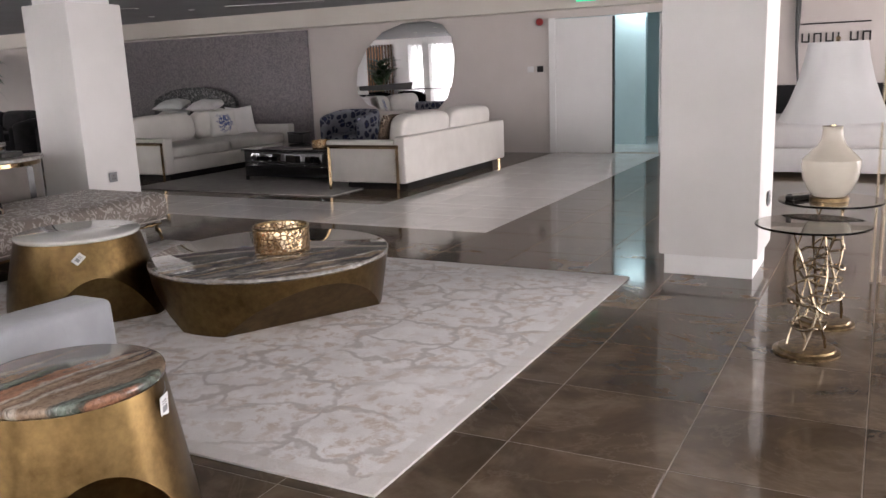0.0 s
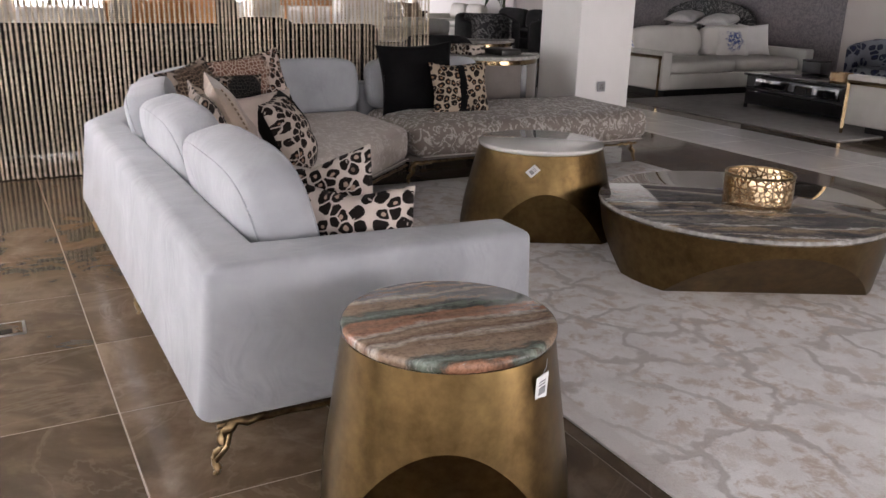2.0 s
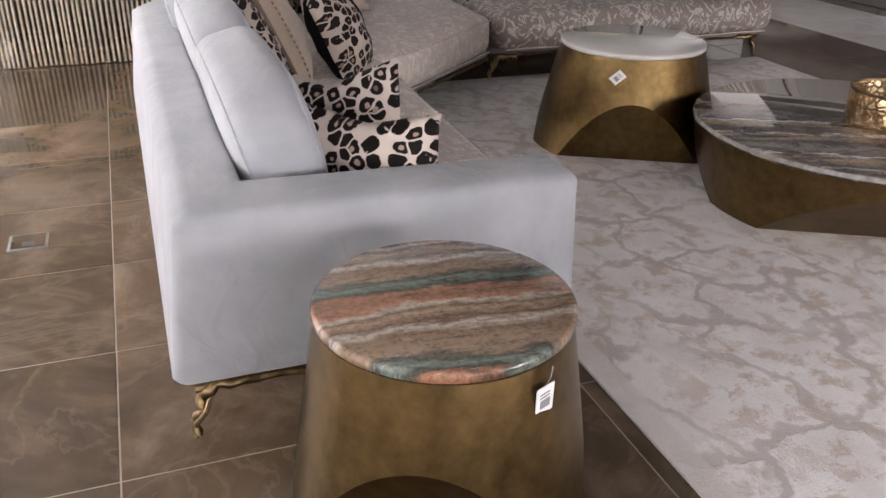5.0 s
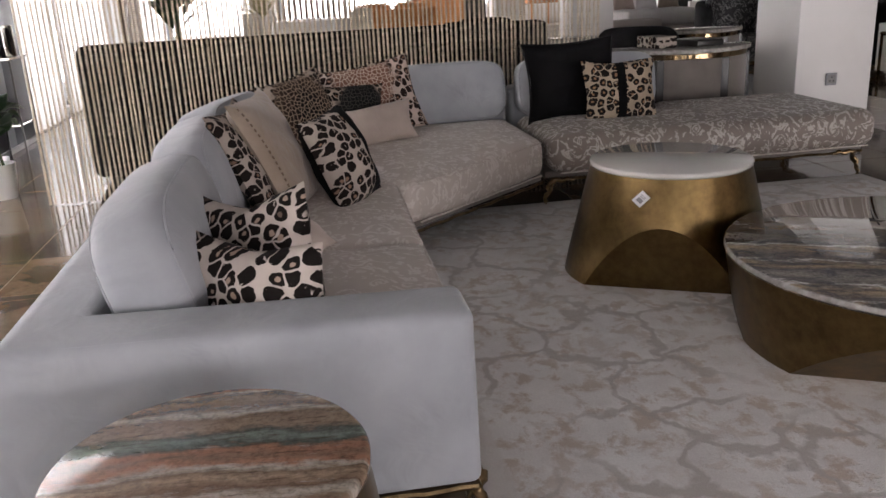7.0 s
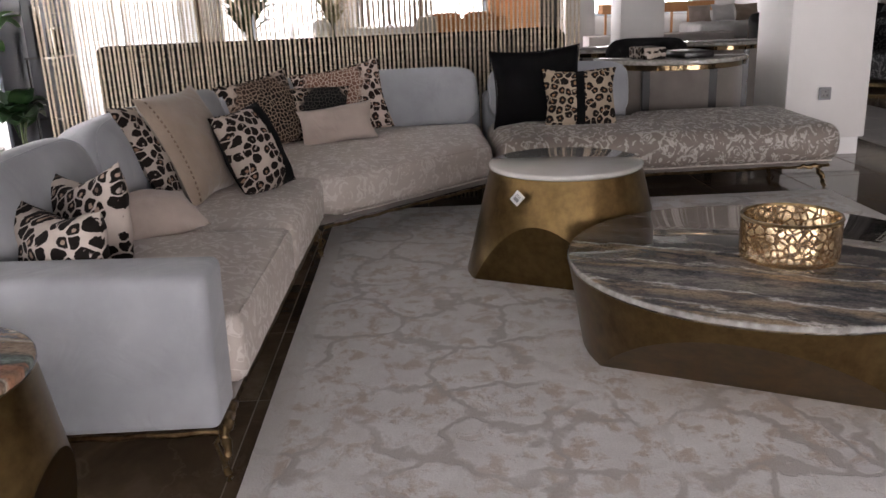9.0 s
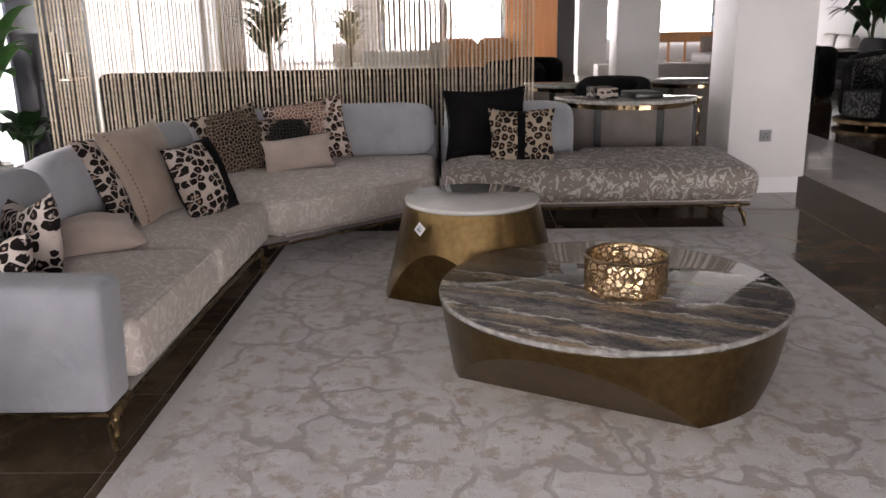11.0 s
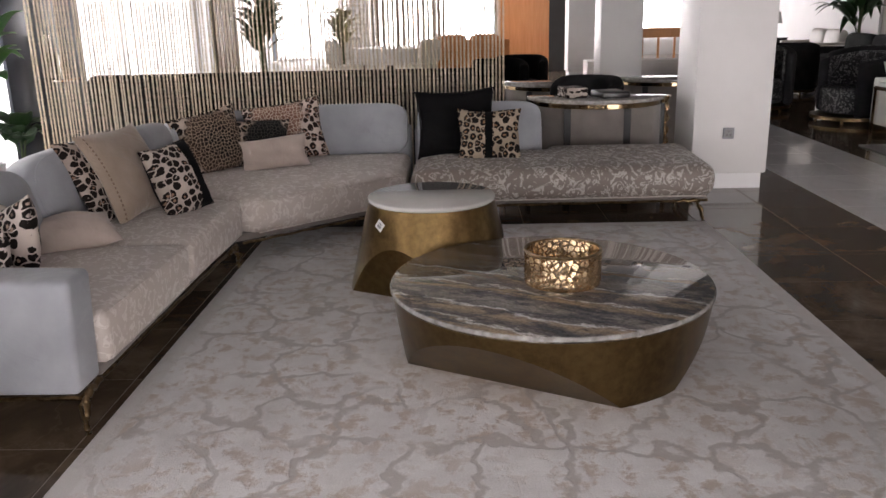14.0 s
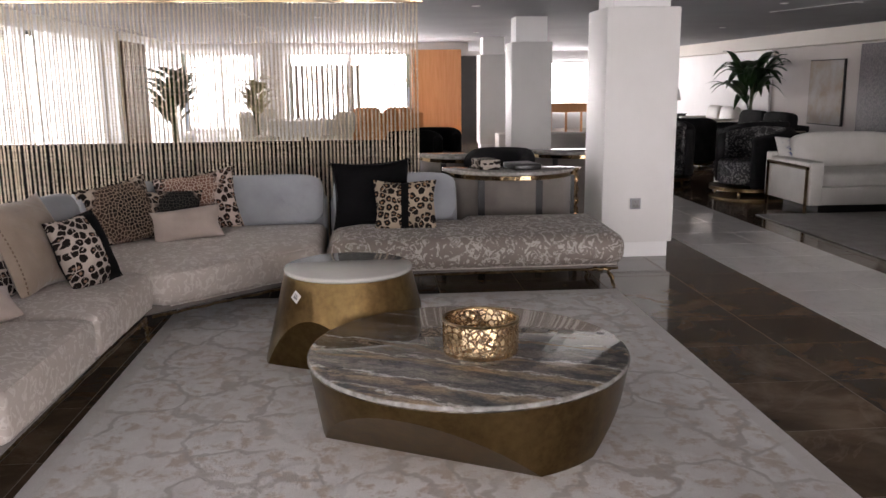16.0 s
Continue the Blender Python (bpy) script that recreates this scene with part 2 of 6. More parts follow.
def striped_stone(name, stops, along, scale, wob=0.25, rough=0.06, blotch=None, streak=6.0, coat=0.6):
    """Stone cut across its layers: bands with wandering edges, clouded and polished."""
    m, n, l, b = nodes_of(name)
    v = coords(n, l, rot=along)
    sep = n.new("ShaderNodeSeparateXYZ")
    l.new(v, sep.inputs[0])
    warp = noise_node(n, l, stretched(n, l, v, (1.0, 2.2, 1)), 2.6, 6, 0.6)
    fine = noise_node(n, l, stretched(n, l, v, (1.0, 2.5, 1)), 16, 6, 0.7)
    y = maths(n, l, "ADD", maths(n, l, "MULTIPLY", sep.outputs[1], scale), maths(n, l, "ADD", maths(n, l, "MULTIPLY", warp, wob * 4), maths(n, l, "MULTIPLY", fine, wob * 1.6)))
    y = maths(n, l, "FRACT", y)
    c = ramp(n, l, y, stops)
    if blotch:
        cloud = noise_node(n, l, stretched(n, l, v, (1.0, 2.4, 1)), 5.5, 7, 0.7, 0.5)
        c = mix(n, l, ramp(n, l, cloud, [(0.46, (0, 0, 0)), (0.60, (0.85,) * 3)]), c, blotch)
    hair = noise_node(n, l, stretched(n, l, v, (1.0, streak, 1)), 11, 7, 0.75, 0.5)
    c = mix(n, l, ramp(n, l, hair, [(0.36, (0.7,) * 3), (0.45, (0, 0, 0))]), c, tuple(0.45 * x for x in stops[0][1]))
    c = mix(n, l, ramp(n, l, hair, [(0.60, (0, 0, 0)), (0.70, (0.6,) * 3)]), c, (0.60, 0.56, 0.52))
    speck = noise_node(n, l, v, 90, 4, 0.7)
    c = mix(n, l, 1.0, c, ramp(n, l, speck, [(0.35, (0.62,) * 3), (0.55, (1, 1, 1))]), "MULTIPLY")
    l.new(c, b.inputs["Base Color"])
    b.inputs["Roughness"].default_value = rough
    b.inputs["Coat Weight"].default_value, b.inputs["Coat Roughness"].default_value, b.inputs["Coat IOR"].default_value = coat, 0.02, 1.6
    return m


def bronze_material():
    m, n, l, b = nodes_of("brushed_bronze")
    v = coords(n, l)
    f = noise_node(n, l, v, 5, 4, 0.6, 0.5)
    g = noise_node(n, l, v, 26, 3, 0.6)
    c = ramp(n, l, maths(n, l, "ADD", maths(n, l, "MULTIPLY", f, 0.55), maths(n, l, "MULTIPLY", g, 0.45)), [(0.35, (0.105, 0.066, 0.027)), (0.65, (0.215, 0.142, 0.060))])
    l.new(c, b.inputs["Base Color"])
    b.inputs["Metallic"].default_value = 1.0
    l.new(ramp(n, l, g, [(0.3, (0.28,) * 3), (0.7, (0.35,) * 3)]), b.inputs["Roughness"])
    return m


def gold_glass_material():
    m, n, l, b = nodes_of("gilded_glass")
    v = coords(n, l)
    vo = n.new("ShaderNodeTexVoronoi")
    vo.feature = "DISTANCE_TO_EDGE"
    vo.inputs["Scale"].default_value = 40
    l.new(v, vo.inputs["Vector"])
    f = ramp(n, l, vo.outputs["Distance"], [(0.10, (0, 0, 0)), (0.17, (1, 1, 1))])
    leafed = maths(n, l, "MULTIPLY", f, ramp(n, l, noise_node(n, l, v, 14, 2), [(0.36, (0.25,) * 3), (0.46, (1, 1, 1))]))
    l.new(mix(n, l, leafed, (0.74, 0.50, 0.27), (0.80, 0.61, 0.38)), b.inputs["Base Color"])
    l.new(ramp(n, l, leafed, [(0, (0.08,) * 3), (1, (0.22,) * 3)]), b.inputs["Roughness"])
    l.new(leafed, b.inputs["Metallic"])
    b.inputs["Transmission Weight"].default_value, b.inputs["IOR"].default_value = 0.85, 1.3
    bump(n, l, b, leafed, 0.12, 0.003)
    return m


def glass_material(name, tint, rough=0.0):
    m, n, l, b = nodes_of(name)
    b.inputs["Base Color"].default_value = (*tint, 1)
    b.inputs["Transmission Weight"].default_value, b.inputs["Roughness"].default_value, b.inputs["IOR"].default_value = 1.0, rough, 1.45
    return m


def sheer_material():
    m, n, l, b = nodes_of("sheer_voile")
    v = coords(n, l)
    tr, add = n.new("ShaderNodeBsdfTranslucent"), n.new("ShaderNodeMixShader")
    tr.inputs[0].default_value = (0.9, 0.9, 0.9, 1)
    b.inputs["Base Color"].default_value, b.inputs["Roughness"].default_value = (0.85, 0.85, 0.84, 1), 0.8
    b.inputs["Alpha"].default_value = 0.75
    bump(n, l, b, noise_node(n, l, v, 300, 2), 0.2)
    add.inputs[0].default_value = 0.7
    out = n["Material Output"]
    l.new(b.outputs[0], add.inputs[1])
    l.new(tr.outputs[0], add.inputs[2])
    l.new(add.outputs[0], out.inputs[0])
    return m


def glow_material(name, colour, strength):
    m, n, l, b = nodes_of(name)
    b.inputs["Base Color"].default_value = (*colour, 1)
    b.inputs["Emission Color"].default_value, b.inputs["Emission Strength"].default_value = (*colour, 1), strength
    return m


def wallpaper_material():
    m, n, l, b = nodes_of("scrolled_wallpaper")
    v = coords(n, l)
    a = noise_node(n, l, v, 9, 3, 0.5, 3.0)
    f = ramp(n, l, a, [(0.46, (0, 0, 0)), (0.5, (1, 1, 1)), (0.58, (1, 1, 1)), (0.62, (0, 0, 0))])
    l.new(mix(n, l, maths(n, l, "MULTIPLY", f, 0.6), (0.13, 0.115, 0.125), (0.27, 0.235, 0.24)), b.inputs["Base Color"])
    b.inputs["Roughness"].default_value = 0.55
    bump(n, l, b, f, 0.2)
    return m


def wood_material(name, c1, c2, rough=0.4):
    m, n, l, b = nodes_of(name)
    v = coords(n, l, (14, 14, 1.0))
    f = noise_node(n, l, v, 1.6, 6, 0.6, 0.6)
    l.new(ramp(n, l, f, [(0.3, c1), (0.7, c2)]), b.inputs["Base Color"])
    b.inputs["Roughness"].default_value = rough
    bump(n, l, b, f, 0.1)
    return m


MAT = dict(
    tile=tile_material("brown_marble_tile", [(0.30, (0.068, 0.045, 0.027)), (0.50, (0.115, 0.079, 0.049)), (0.68, (0.215, 0.157, 0.106))], (0.32, 0.25, 0.19), 0.075),
    pale=tile_material("pale_marble_tile", [(0.3, (0.74, 0.715, 0.69)), (0.7, (0.83, 0.81, 0.785))], (0.3, 0.28, 0.27), 0.05, 0.025),
    grout=plain("grout", (0.27, 0.21, 0.165), (0.34, 0.27, 0.21), 8, 0.8),
    wall=plain("warm_grey_paint", (0.56, 0.51, 0.48), (0.60, 0.55, 0.52), 1.5, 0.7, grain=0.08),
    white=plain("white_paint", (0.74, 0.73, 0.72), (0.80, 0.79, 0.78), 1.5, 0.6, grain=0.08),
    cream=plain("cream_paint", (0.66, 0.61, 0.54), (0.70, 0.65, 0.58), 1.5, 0.6, grain=0.08),
    clad=plain("ivory_wall_panel", (0.66, 0.645, 0.62), (0.72, 0.70, 0.68), 2.5, 0.5, grain=0.15, fine=90),
    ceiling=plain("grey_ceiling_paint", (0.30, 0.30, 0.31), (0.34, 0.34, 0.35), 1.2, 0.8, grain=0.1),
    velvet=plain("pale_grey_velvet", (0.285, 0.294, 0.312), (0.37, 0.38, 0.40), 4, 0.8, grain=0.3, fine=300, sheen=0.25, crease=0.55),
    # one fabric twice: the paler copy has the seats' brighter light in its colour
    brocade=jacquard("taupe_jacquard", (0.24, 0.20, 0.172), (0.60, 0.555, 0.505), 0.72),
    brocade_lit=jacquard("lit_taupe_jacquard", (0.56, 0.49, 0.44), (0.74, 0.69, 0.64), 0.55),
    rug=rug_material(),
    wallpaper=wallpaper_material(),
    bronze=bronze_material(),
    gold=plain("antique_gold", (0.10, 0.066, 0.032), (0.32, 0.225, 0.12), 30, 0.22, 1.0, 0.25, 60, 0.4),
    brass=plain("polished_brass", (0.70, 0.55, 0.32), (0.78, 0.62, 0.38), 9, 0.1, 1.0, 0.0),
    chrome=plain("polished_steel", (0.62, 0.60, 0.56), (0.68, 0.66, 0.62), 9, 0.08, 1.0, 0.0),
    champagne=plain("champagne_gold", (0.42, 0.33, 0.22), (0.62, 0.52, 0.38), 20, 0.22, 1.0, 0.1),
    dark_brass=plain("polished_bronze_loop", (0.30, 0.21, 0.12), (0.40, 0.29, 0.17), 9, 0.1, 1.0, 0.0),
    bead=plain("champagne_bead", (0.50, 0.43, 0.33), (0.84, 0.75, 0.62), 90, 0.2, 0.7, 0.0, rough2=0.4),
    onyx=striped_stone("striped_red_green_stone", [(0.0, (0.16, 0.10, 0.065)), (0.10, (0.36, 0.255, 0.175)), (0.17, (0.20, 0.135, 0.09)), (0.22, (0.46, 0.40, 0.33)), (0.28, (0.35, 0.175, 0.105)), (0.36, (0.24, 0.14, 0.09)), (0.44, (0.34, 0.165, 0.10)), (0.49, (0.08, 0.085, 0.07)), (0.56, (0.19, 0.225, 0.19)), (0.62, (0.09, 0.095, 0.08)), (0.68, (0.30, 0.215, 0.15)), (0.86, (0.22, 0.15, 0.10)), (0.93, (0.44, 0.385, 0.32)), (1.0, (0.16, 0.10, 0.065))], -1.48, 3.6, 0.13, 0.13, streak=7.0, coat=0.1),
    grey_stone=striped_stone("dark_banded_stone", [(0.0, (0.17, 0.15, 0.135)), (0.16, (0.40, 0.30, 0.205)), (0.25, (0.36, 0.29, 0.225)), (0.29, (0.78, 0.74, 0.69)), (0.325, (0.20, 0.18, 0.165)), (0.50, (0.34, 0.30, 0.265)), (0.66, (0.12, 0.115, 0.115)), (0.78, (0.42, 0.315, 0.21)), (0.86, (0.30, 0.245, 0.19)), (0.89, (0.72, 0.67, 0.61)), (0.92, (0.22, 0.19, 0.165)), (1.0, (0.17, 0.15, 0.135))], -1.10, 2.5, 0.15, 0.04, (0.075, 0.08, 0.088), 3.5),
    edge_stone=plain("pale_stone_edge", (0.20, 0.185, 0.17), (0.44, 0.415, 0.39), 30, 0.12, grain=0.0),
    white_stone=plain("polished_white_stone", (0.62, 0.60, 0.57), (0.70, 0.68, 0.65), 5, 0.05, grain=0.0, coat=0.5),
    gilt=gold_glass_material(),
    leo=leopard("leopard_velvet", (0.56, 0.485, 0.43), (0.010, 0.007, 0.006), (0.36, 0.26, 0.20), 22, open_rings=0.45),
    leo_mid=leopard("warm_leopard_velvet", (0.42, 0.335, 0.25), (0.012, 0.009, 0.008), (0.26, 0.15, 0.08), 20, open_rings=0.75),
    leo_small=leopard("small_spot_velvet", (0.48, 0.405, 0.35), (0.012, 0.008, 0.007), (0.26, 0.16, 0.11), 24, open_rings=0.3),
    leo_dense=leopard("dense_leopard_velvet", (0.46, 0.37, 0.30), (0.010, 0.008, 0.007), (0.16, 0.09, 0.05), 24, net=((0.05, 0.045, 0.04), (0.012, 0.011, 0.011), (0.008, 0.008, 0.008)), net_at=(0.08, 0.20), net_size=0.16),
    leo_pink=leopard("rose_leopard_velvet", (0.60, 0.485, 0.42), (0.020, 0.012, 0.010), (0.30, 0.17, 0.12), 22, net=((0.50, 0.395, 0.325), (0.19, 0.105, 0.075), (0.16, 0.08, 0.055)), net_at=(-0.04, 0.33), net_size=0.20),
    snake=leopard("reptile_print", (0.50, 0.41, 0.34), (0.012, 0.009, 0.008), (0.20, 0.12, 0.08), 22, net=((0.33, 0.245, 0.18), (0.065, 0.042, 0.03), (0.014, 0.011, 0.010)), net_at=(0.02, 0.22), net_size=0.24),
    tan=plain("tan_silk", (0.28, 0.215, 0.165), (0.36, 0.285, 0.225), 7, 0.5, grain=0.3, fine=220, sheen=0.3, crease=0.9),
    beige=plain("beige_linen", (0.40, 0.33, 0.285), (0.48, 0.40, 0.35), 7, 0.75, grain=0.4, fine=350, sheen=0.2, crease=0.6),
    black=plain("black_velvet", (0.003, 0.003, 0.0035), (0.006, 0.0058, 0.006), 6, 0.95, grain=0.3, fine=300, sheen=0.004),
    charcoal=plain("charcoal_velvet", (0.014, 0.014, 0.015), (0.028, 0.027, 0.028), 5, 0.9, grain=0.3, fine=300, sheen=0.02),
    dark_floral=jacquard("dark_floral_velvet", (0.012, 0.012, 0.013), (0.22, 0.215, 0.21), 0.75, 0.01),
    blue_floral=leopard("blue_floral_print", (0.30, 0.31, 0.36), (0.045, 0.05, 0.085), (0.03, 0.04, 0.12), 9, flat=False),
    white_floral=flower_print("blue_flower_white_cotton", (0.66, 0.64, 0.61), (0.04, 0.07, 0.26)),
    ivory=plain("ivory_leather", (0.60, 0.57, 0.53), (0.68, 0.65, 0.61), 4, 0.5, grain=0.2, fine=140),
    bedding=plain("white_bedding", (0.68, 0.66, 0.65), (0.76, 0.74, 0.73), 5, 0.8, grain=0.2),
    black_glass=plain("black_glass", (0.008, 0.008, 0.009), (0.012, 0.012, 0.013), 5, 0.03, grain=0.0, coat=0.6),
    dark=plain("dark_lacquer", (0.010, 0.009, 0.009), (0.018, 0.016, 0.015), 5, 0.3, grain=0.05),
    mirror=plain("mirror_silver", (0.86, 0.86, 0.87), (0.88, 0.88, 0.89), 1, 0.01, 1.0, 0.0),
    taupe=plain("taupe_velvet", (0.15, 0.13, 0.115), (0.21, 0.185, 0.165), 5, 0.7, grain=0.3, fine=300, sheen=0.4),
    grey_rug=plain("grey_rug_pile", (0.30, 0.285, 0.27), (0.38, 0.36, 0.345), 7, 0.9, grain=0.5, fine=200),
    ceramic=plain("cream_crackle_ceramic", (0.66, 0.60, 0.50), (0.72, 0.66, 0.56), 8, 0.16, grain=0.06, fine=60, coat=0.3),
    shade=plain("white_pleated_silk", (0.66, 0.65, 0.64), (0.72, 0.71, 0.70), 6, 0.8, grain=0.3, fine=240),
    smoked=glass_material("smoked_glass", (0.30, 0.29, 0.27)),
    pane=glass_material("clear_glass", (0.96, 0.98, 0.98)),
    sheer=sheer_material(),
    slat=wood_material("walnut_slat", (0.10, 0.062, 0.036), (0.19, 0.125, 0.075)),
    orange=wood_material("orange_wood_panel", (0.60, 0.27, 0.10), (0.70, 0.35, 0.15), 0.45),
    frame=plain("dark_window_frame", (0.05, 0.045, 0.042), (0.07, 0.065, 0.06), 6, 0.4),
    leaf=plain("glossy_leaf", (0.022, 0.06, 0.02), (0.05, 0.115, 0.035), 9, 0.35, grain=0.15, fine=40),
    # leaf green with the window light shining through it put into the colour
    bright_leaf=plain("backlit_leaf", (0.07, 0.20, 0.04), (0.13, 0.30, 0.07), 7, 0.35, grain=0.15, fine=40),
    pale_leaf=plain("pale_yellow_leaf", (0.36, 0.33, 0.16), (0.50, 0.46, 0.26), 9, 0.5, grain=0.15, fine=40),
    rust=plain("orange_velvet", (0.50, 0.20, 0.07), (0.60, 0.27, 0.11), 5, 0.8, grain=0.3, fine=300, sheen=0.1),
    bark=plain("pale_brown_bark", (0.20, 0.15, 0.11), (0.36, 0.29, 0.23), 16, 0.85, grain=0.6, fine=60),
    stem=plain("green_stem", (0.05, 0.08, 0.03), (0.10, 0.11, 0.05), 12, 0.6),
    pot=plain("white_pot", (0.70, 0.69, 0.67), (0.76, 0.75, 0.73), 6, 0.4, grain=0.05),
    soil=plain("dark_soil", (0.03, 0.022, 0.016), (0.06, 0.045, 0.03), 40, 0.9, grain=0.6, fine=60),
    paper=plain("white_card", (0.74, 0.74, 0.74), (0.80, 0.80, 0.80), 20, 0.7, grain=0.05),
    ink=plain("grey_print", (0.22, 0.22, 0.23), (0.28, 0.28, 0.29), 20, 0.7, grain=0.0),
    sign_black=plain("black_sign_paint", (0.012, 0.012, 0.012), (0.02, 0.02, 0.02), 9, 0.5, grain=0.0),
    steel=plain("brushed_steel", (0.42, 0.42, 0.43), (0.55, 0.55, 0.56), 20, 0.3, 1.0, 0.1),
    socket=plain("socket_plastic", (0.16, 0.155, 0.15), (0.20, 0.195, 0.19), 9, 0.35, grain=0.0),
    red=plain("red_plastic", (0.22, 0.015, 0.015), (0.28, 0.02, 0.02), 9, 0.4, grain=0.0),
    navy=plain("navy_panel", (0.018, 0.022, 0.035), (0.028, 0.032, 0.05), 3, 0.5),
    art=plain("abstract_canvas", (0.36, 0.26, 0.17), (0.50, 0.50, 0.50), 2.2, 0.7, grain=0.2),
    lamp_glow=glow_material("downlight_lens", (1.0, 0.95, 0.88), 3.0),
    exit_glow=glow_material("exit_sign_face", (0.05, 0.55, 0.30), 1.2),
    teal=plain("pale_teal_wall", (0.52, 0.60, 0.62), (0.58, 0.66, 0.68), 1.5, 0.6, grain=0.05),
)


# ---- building helpers ----
def finish(name, bm, material, smooth=True, angle=40):
    for f in bm.faces:
        f.smooth = smooth
    bmesh.ops.recalc_face_normals(bm, faces=bm.faces[:])
    if smooth:
        lim = radians(angle)
        for e in bm.edges:
            if len(e.link_faces) == 2 and e.calc_face_angle(0) > lim:
                e.smooth = False
    me = bpy.data.meshes.new(name)
    bm.to_mesh(me)
    bm.free()
    me.materials.append(MAT[material])
    return me


def thing(name, x, y, z=0.0, rz=0.0, label="", category="", group="", kind=""):
    ob = new(name)
    ob.empty_display_size = 0.1
    ob.matrix_basis = pose(x, y, z, 0, 0, rz)
    return tagged(ob, label, category, group, kind)


def part(name, bm, material, parent, label="", smooth=True, angle=40):
    """One mesh under a thing or a part; its vertices are in the thing's own frame."""
    ob = new(name, finish(name, bm, material, smooth, angle))
    ob.parent = parent
    return tagged(ob, label)


def piece(name, me, parent, m):
    ob = new(name, me)
    ob.parent = parent
    ob.matrix_basis = m
    return ob


def solid(name, bm, material, m=None, label="", category="", group="", kind="", smooth=True, angle=40):
    ob = new(name, finish(name, bm, material, smooth, angle))
    if m is not None:
        ob.matrix_basis = m
    return tagged(ob, label, category, group, kind)


def box(x0, x1, y0, y1, z0, z1, bevel=0.0, seg=2, bm=None):
    own = bmesh.new()
    bmesh.ops.create_cube(own, size=1.0)
    bmesh.ops.scale(own, vec=(x1 - x0, y1 - y0, z1 - z0), verts=own.verts)
    bmesh.ops.translate(own, vec=((x0 + x1) / 2, (y0 + y1) / 2, (z0 + z1) / 2), verts=own.verts)
    if bevel:
        bmesh.ops.bevel(own, geom=own.edges[:], offset=bevel, segments=seg, profile=0.5, affect="EDGES")
    return join(bm, own)


def join(bm, own):
    if bm is None:
        return own
    me = bpy.data.meshes.new("joined")
    own.to_mesh(me)
    own.free()
    bm.from_mesh(me)
    bpy.data.meshes.remove(me)
    return bm


def lathe(profile, n=48, bm=None, cx=0.0, cy=0.0):
    own = bmesh.new()
    rings = []
    for r, z in profile:
        if r < 1e-5:
            rings.append([own.verts.new((cx, cy, z))])
        else:
            rings.append([own.verts.new((cx + r * math.cos(2 * math.pi * k / n), cy + r * math.sin(2 * math.pi * k / n), z)) for k in range(n)])
    for a, b in zip(rings, rings[1:]):
        for k in range(n):
            q = (k + 1) % n
            if len(a) == 1 and len(b) > 1:
                own.faces.new((a[0], b[k], b[q]))
            elif len(b) == 1 and len(a) > 1:
                own.faces.new((a[k], a[q], b[0]))
            elif len(a) > 1:
                own.faces.new((a[k], a[q], b[q], b[k]))
    return join(bm, own)


def tube(points, radius, n=8, bm=None, taper=None):
    """A round bar through the points; taper gives a radius factor for each."""
    own = bmesh.new()
    pts = [Vector(p) for p in points]
    rings = []
    for k, p in enumerate(pts):
        d = (pts[min(k + 1, len(pts) - 1)] - pts[max(k - 1, 0)]).normalized()
        side = d.cross(Vector((0, 0, 1)) if abs(d.z) < 0.9 else Vector((1, 0, 0))).normalized()
        up = side.cross(d)
        r = radius * (taper[k] if taper else 1)
        rings.append([own.verts.new(p + r * (side * math.cos(2 * math.pi * q / n) + up * math.sin(2 * math.pi * q / n))) for q in range(n)])
    for a, b in zip(rings, rings[1:]):
        for q in range(n):
            own.faces.new((a[q], a[(q + 1) % n], b[(q + 1) % n], b[q]))
    own.faces.new(rings[0])
    own.faces.new(rings[-1])
    return join(bm, own)


def prism(poly, z0, z1, bevel=0.0, seg=4, lift=0.0, bm=None, round_plan=0.0):
    """A block on a plan outline with rounded edges; lift domes its top."""
    own = bmesh.new()
    low = own.faces.new([own.verts.new((x, y, z0)) for x, y in poly])
    ext = bmesh.ops.extrude_face_region(own, geom=[low])
    top = [v for v in ext["geom"] if isinstance(v, bmesh.types.BMVert)]
    bmesh.ops.translate(own, vec=(0, 0, z1 - z0), verts=top)
    if round_plan:
        up = [e for e in own.edges if abs(e.verts[0].co.z - e.verts[1].co.z) > 1e-4]
        bmesh.ops.bevel(own, geom=up, offset=round_plan, segments=6, profile=0.5, affect="EDGES")
    if bevel:
        flat = [e for e in own.edges if abs(e.calc_face_angle(0)) > 0.6]
        bmesh.ops.bevel(own, geom=flat, offset=bevel, segments=seg, profile=0.5, affect="EDGES")
    if lift:
        zt = max(v.co.z for v in own.verts)
        caps = [f for f in own.faces if all(abs(v.co.z - zt) < 1e-4 for v in f.verts)]
        for f in caps:
            inner = bmesh.ops.inset_region(own, faces=[f], thickness=0.14, use_even_offset=True)
            bmesh.ops.translate(own, vec=(0, 0, lift), verts=f.verts)
    return join(bm, own)


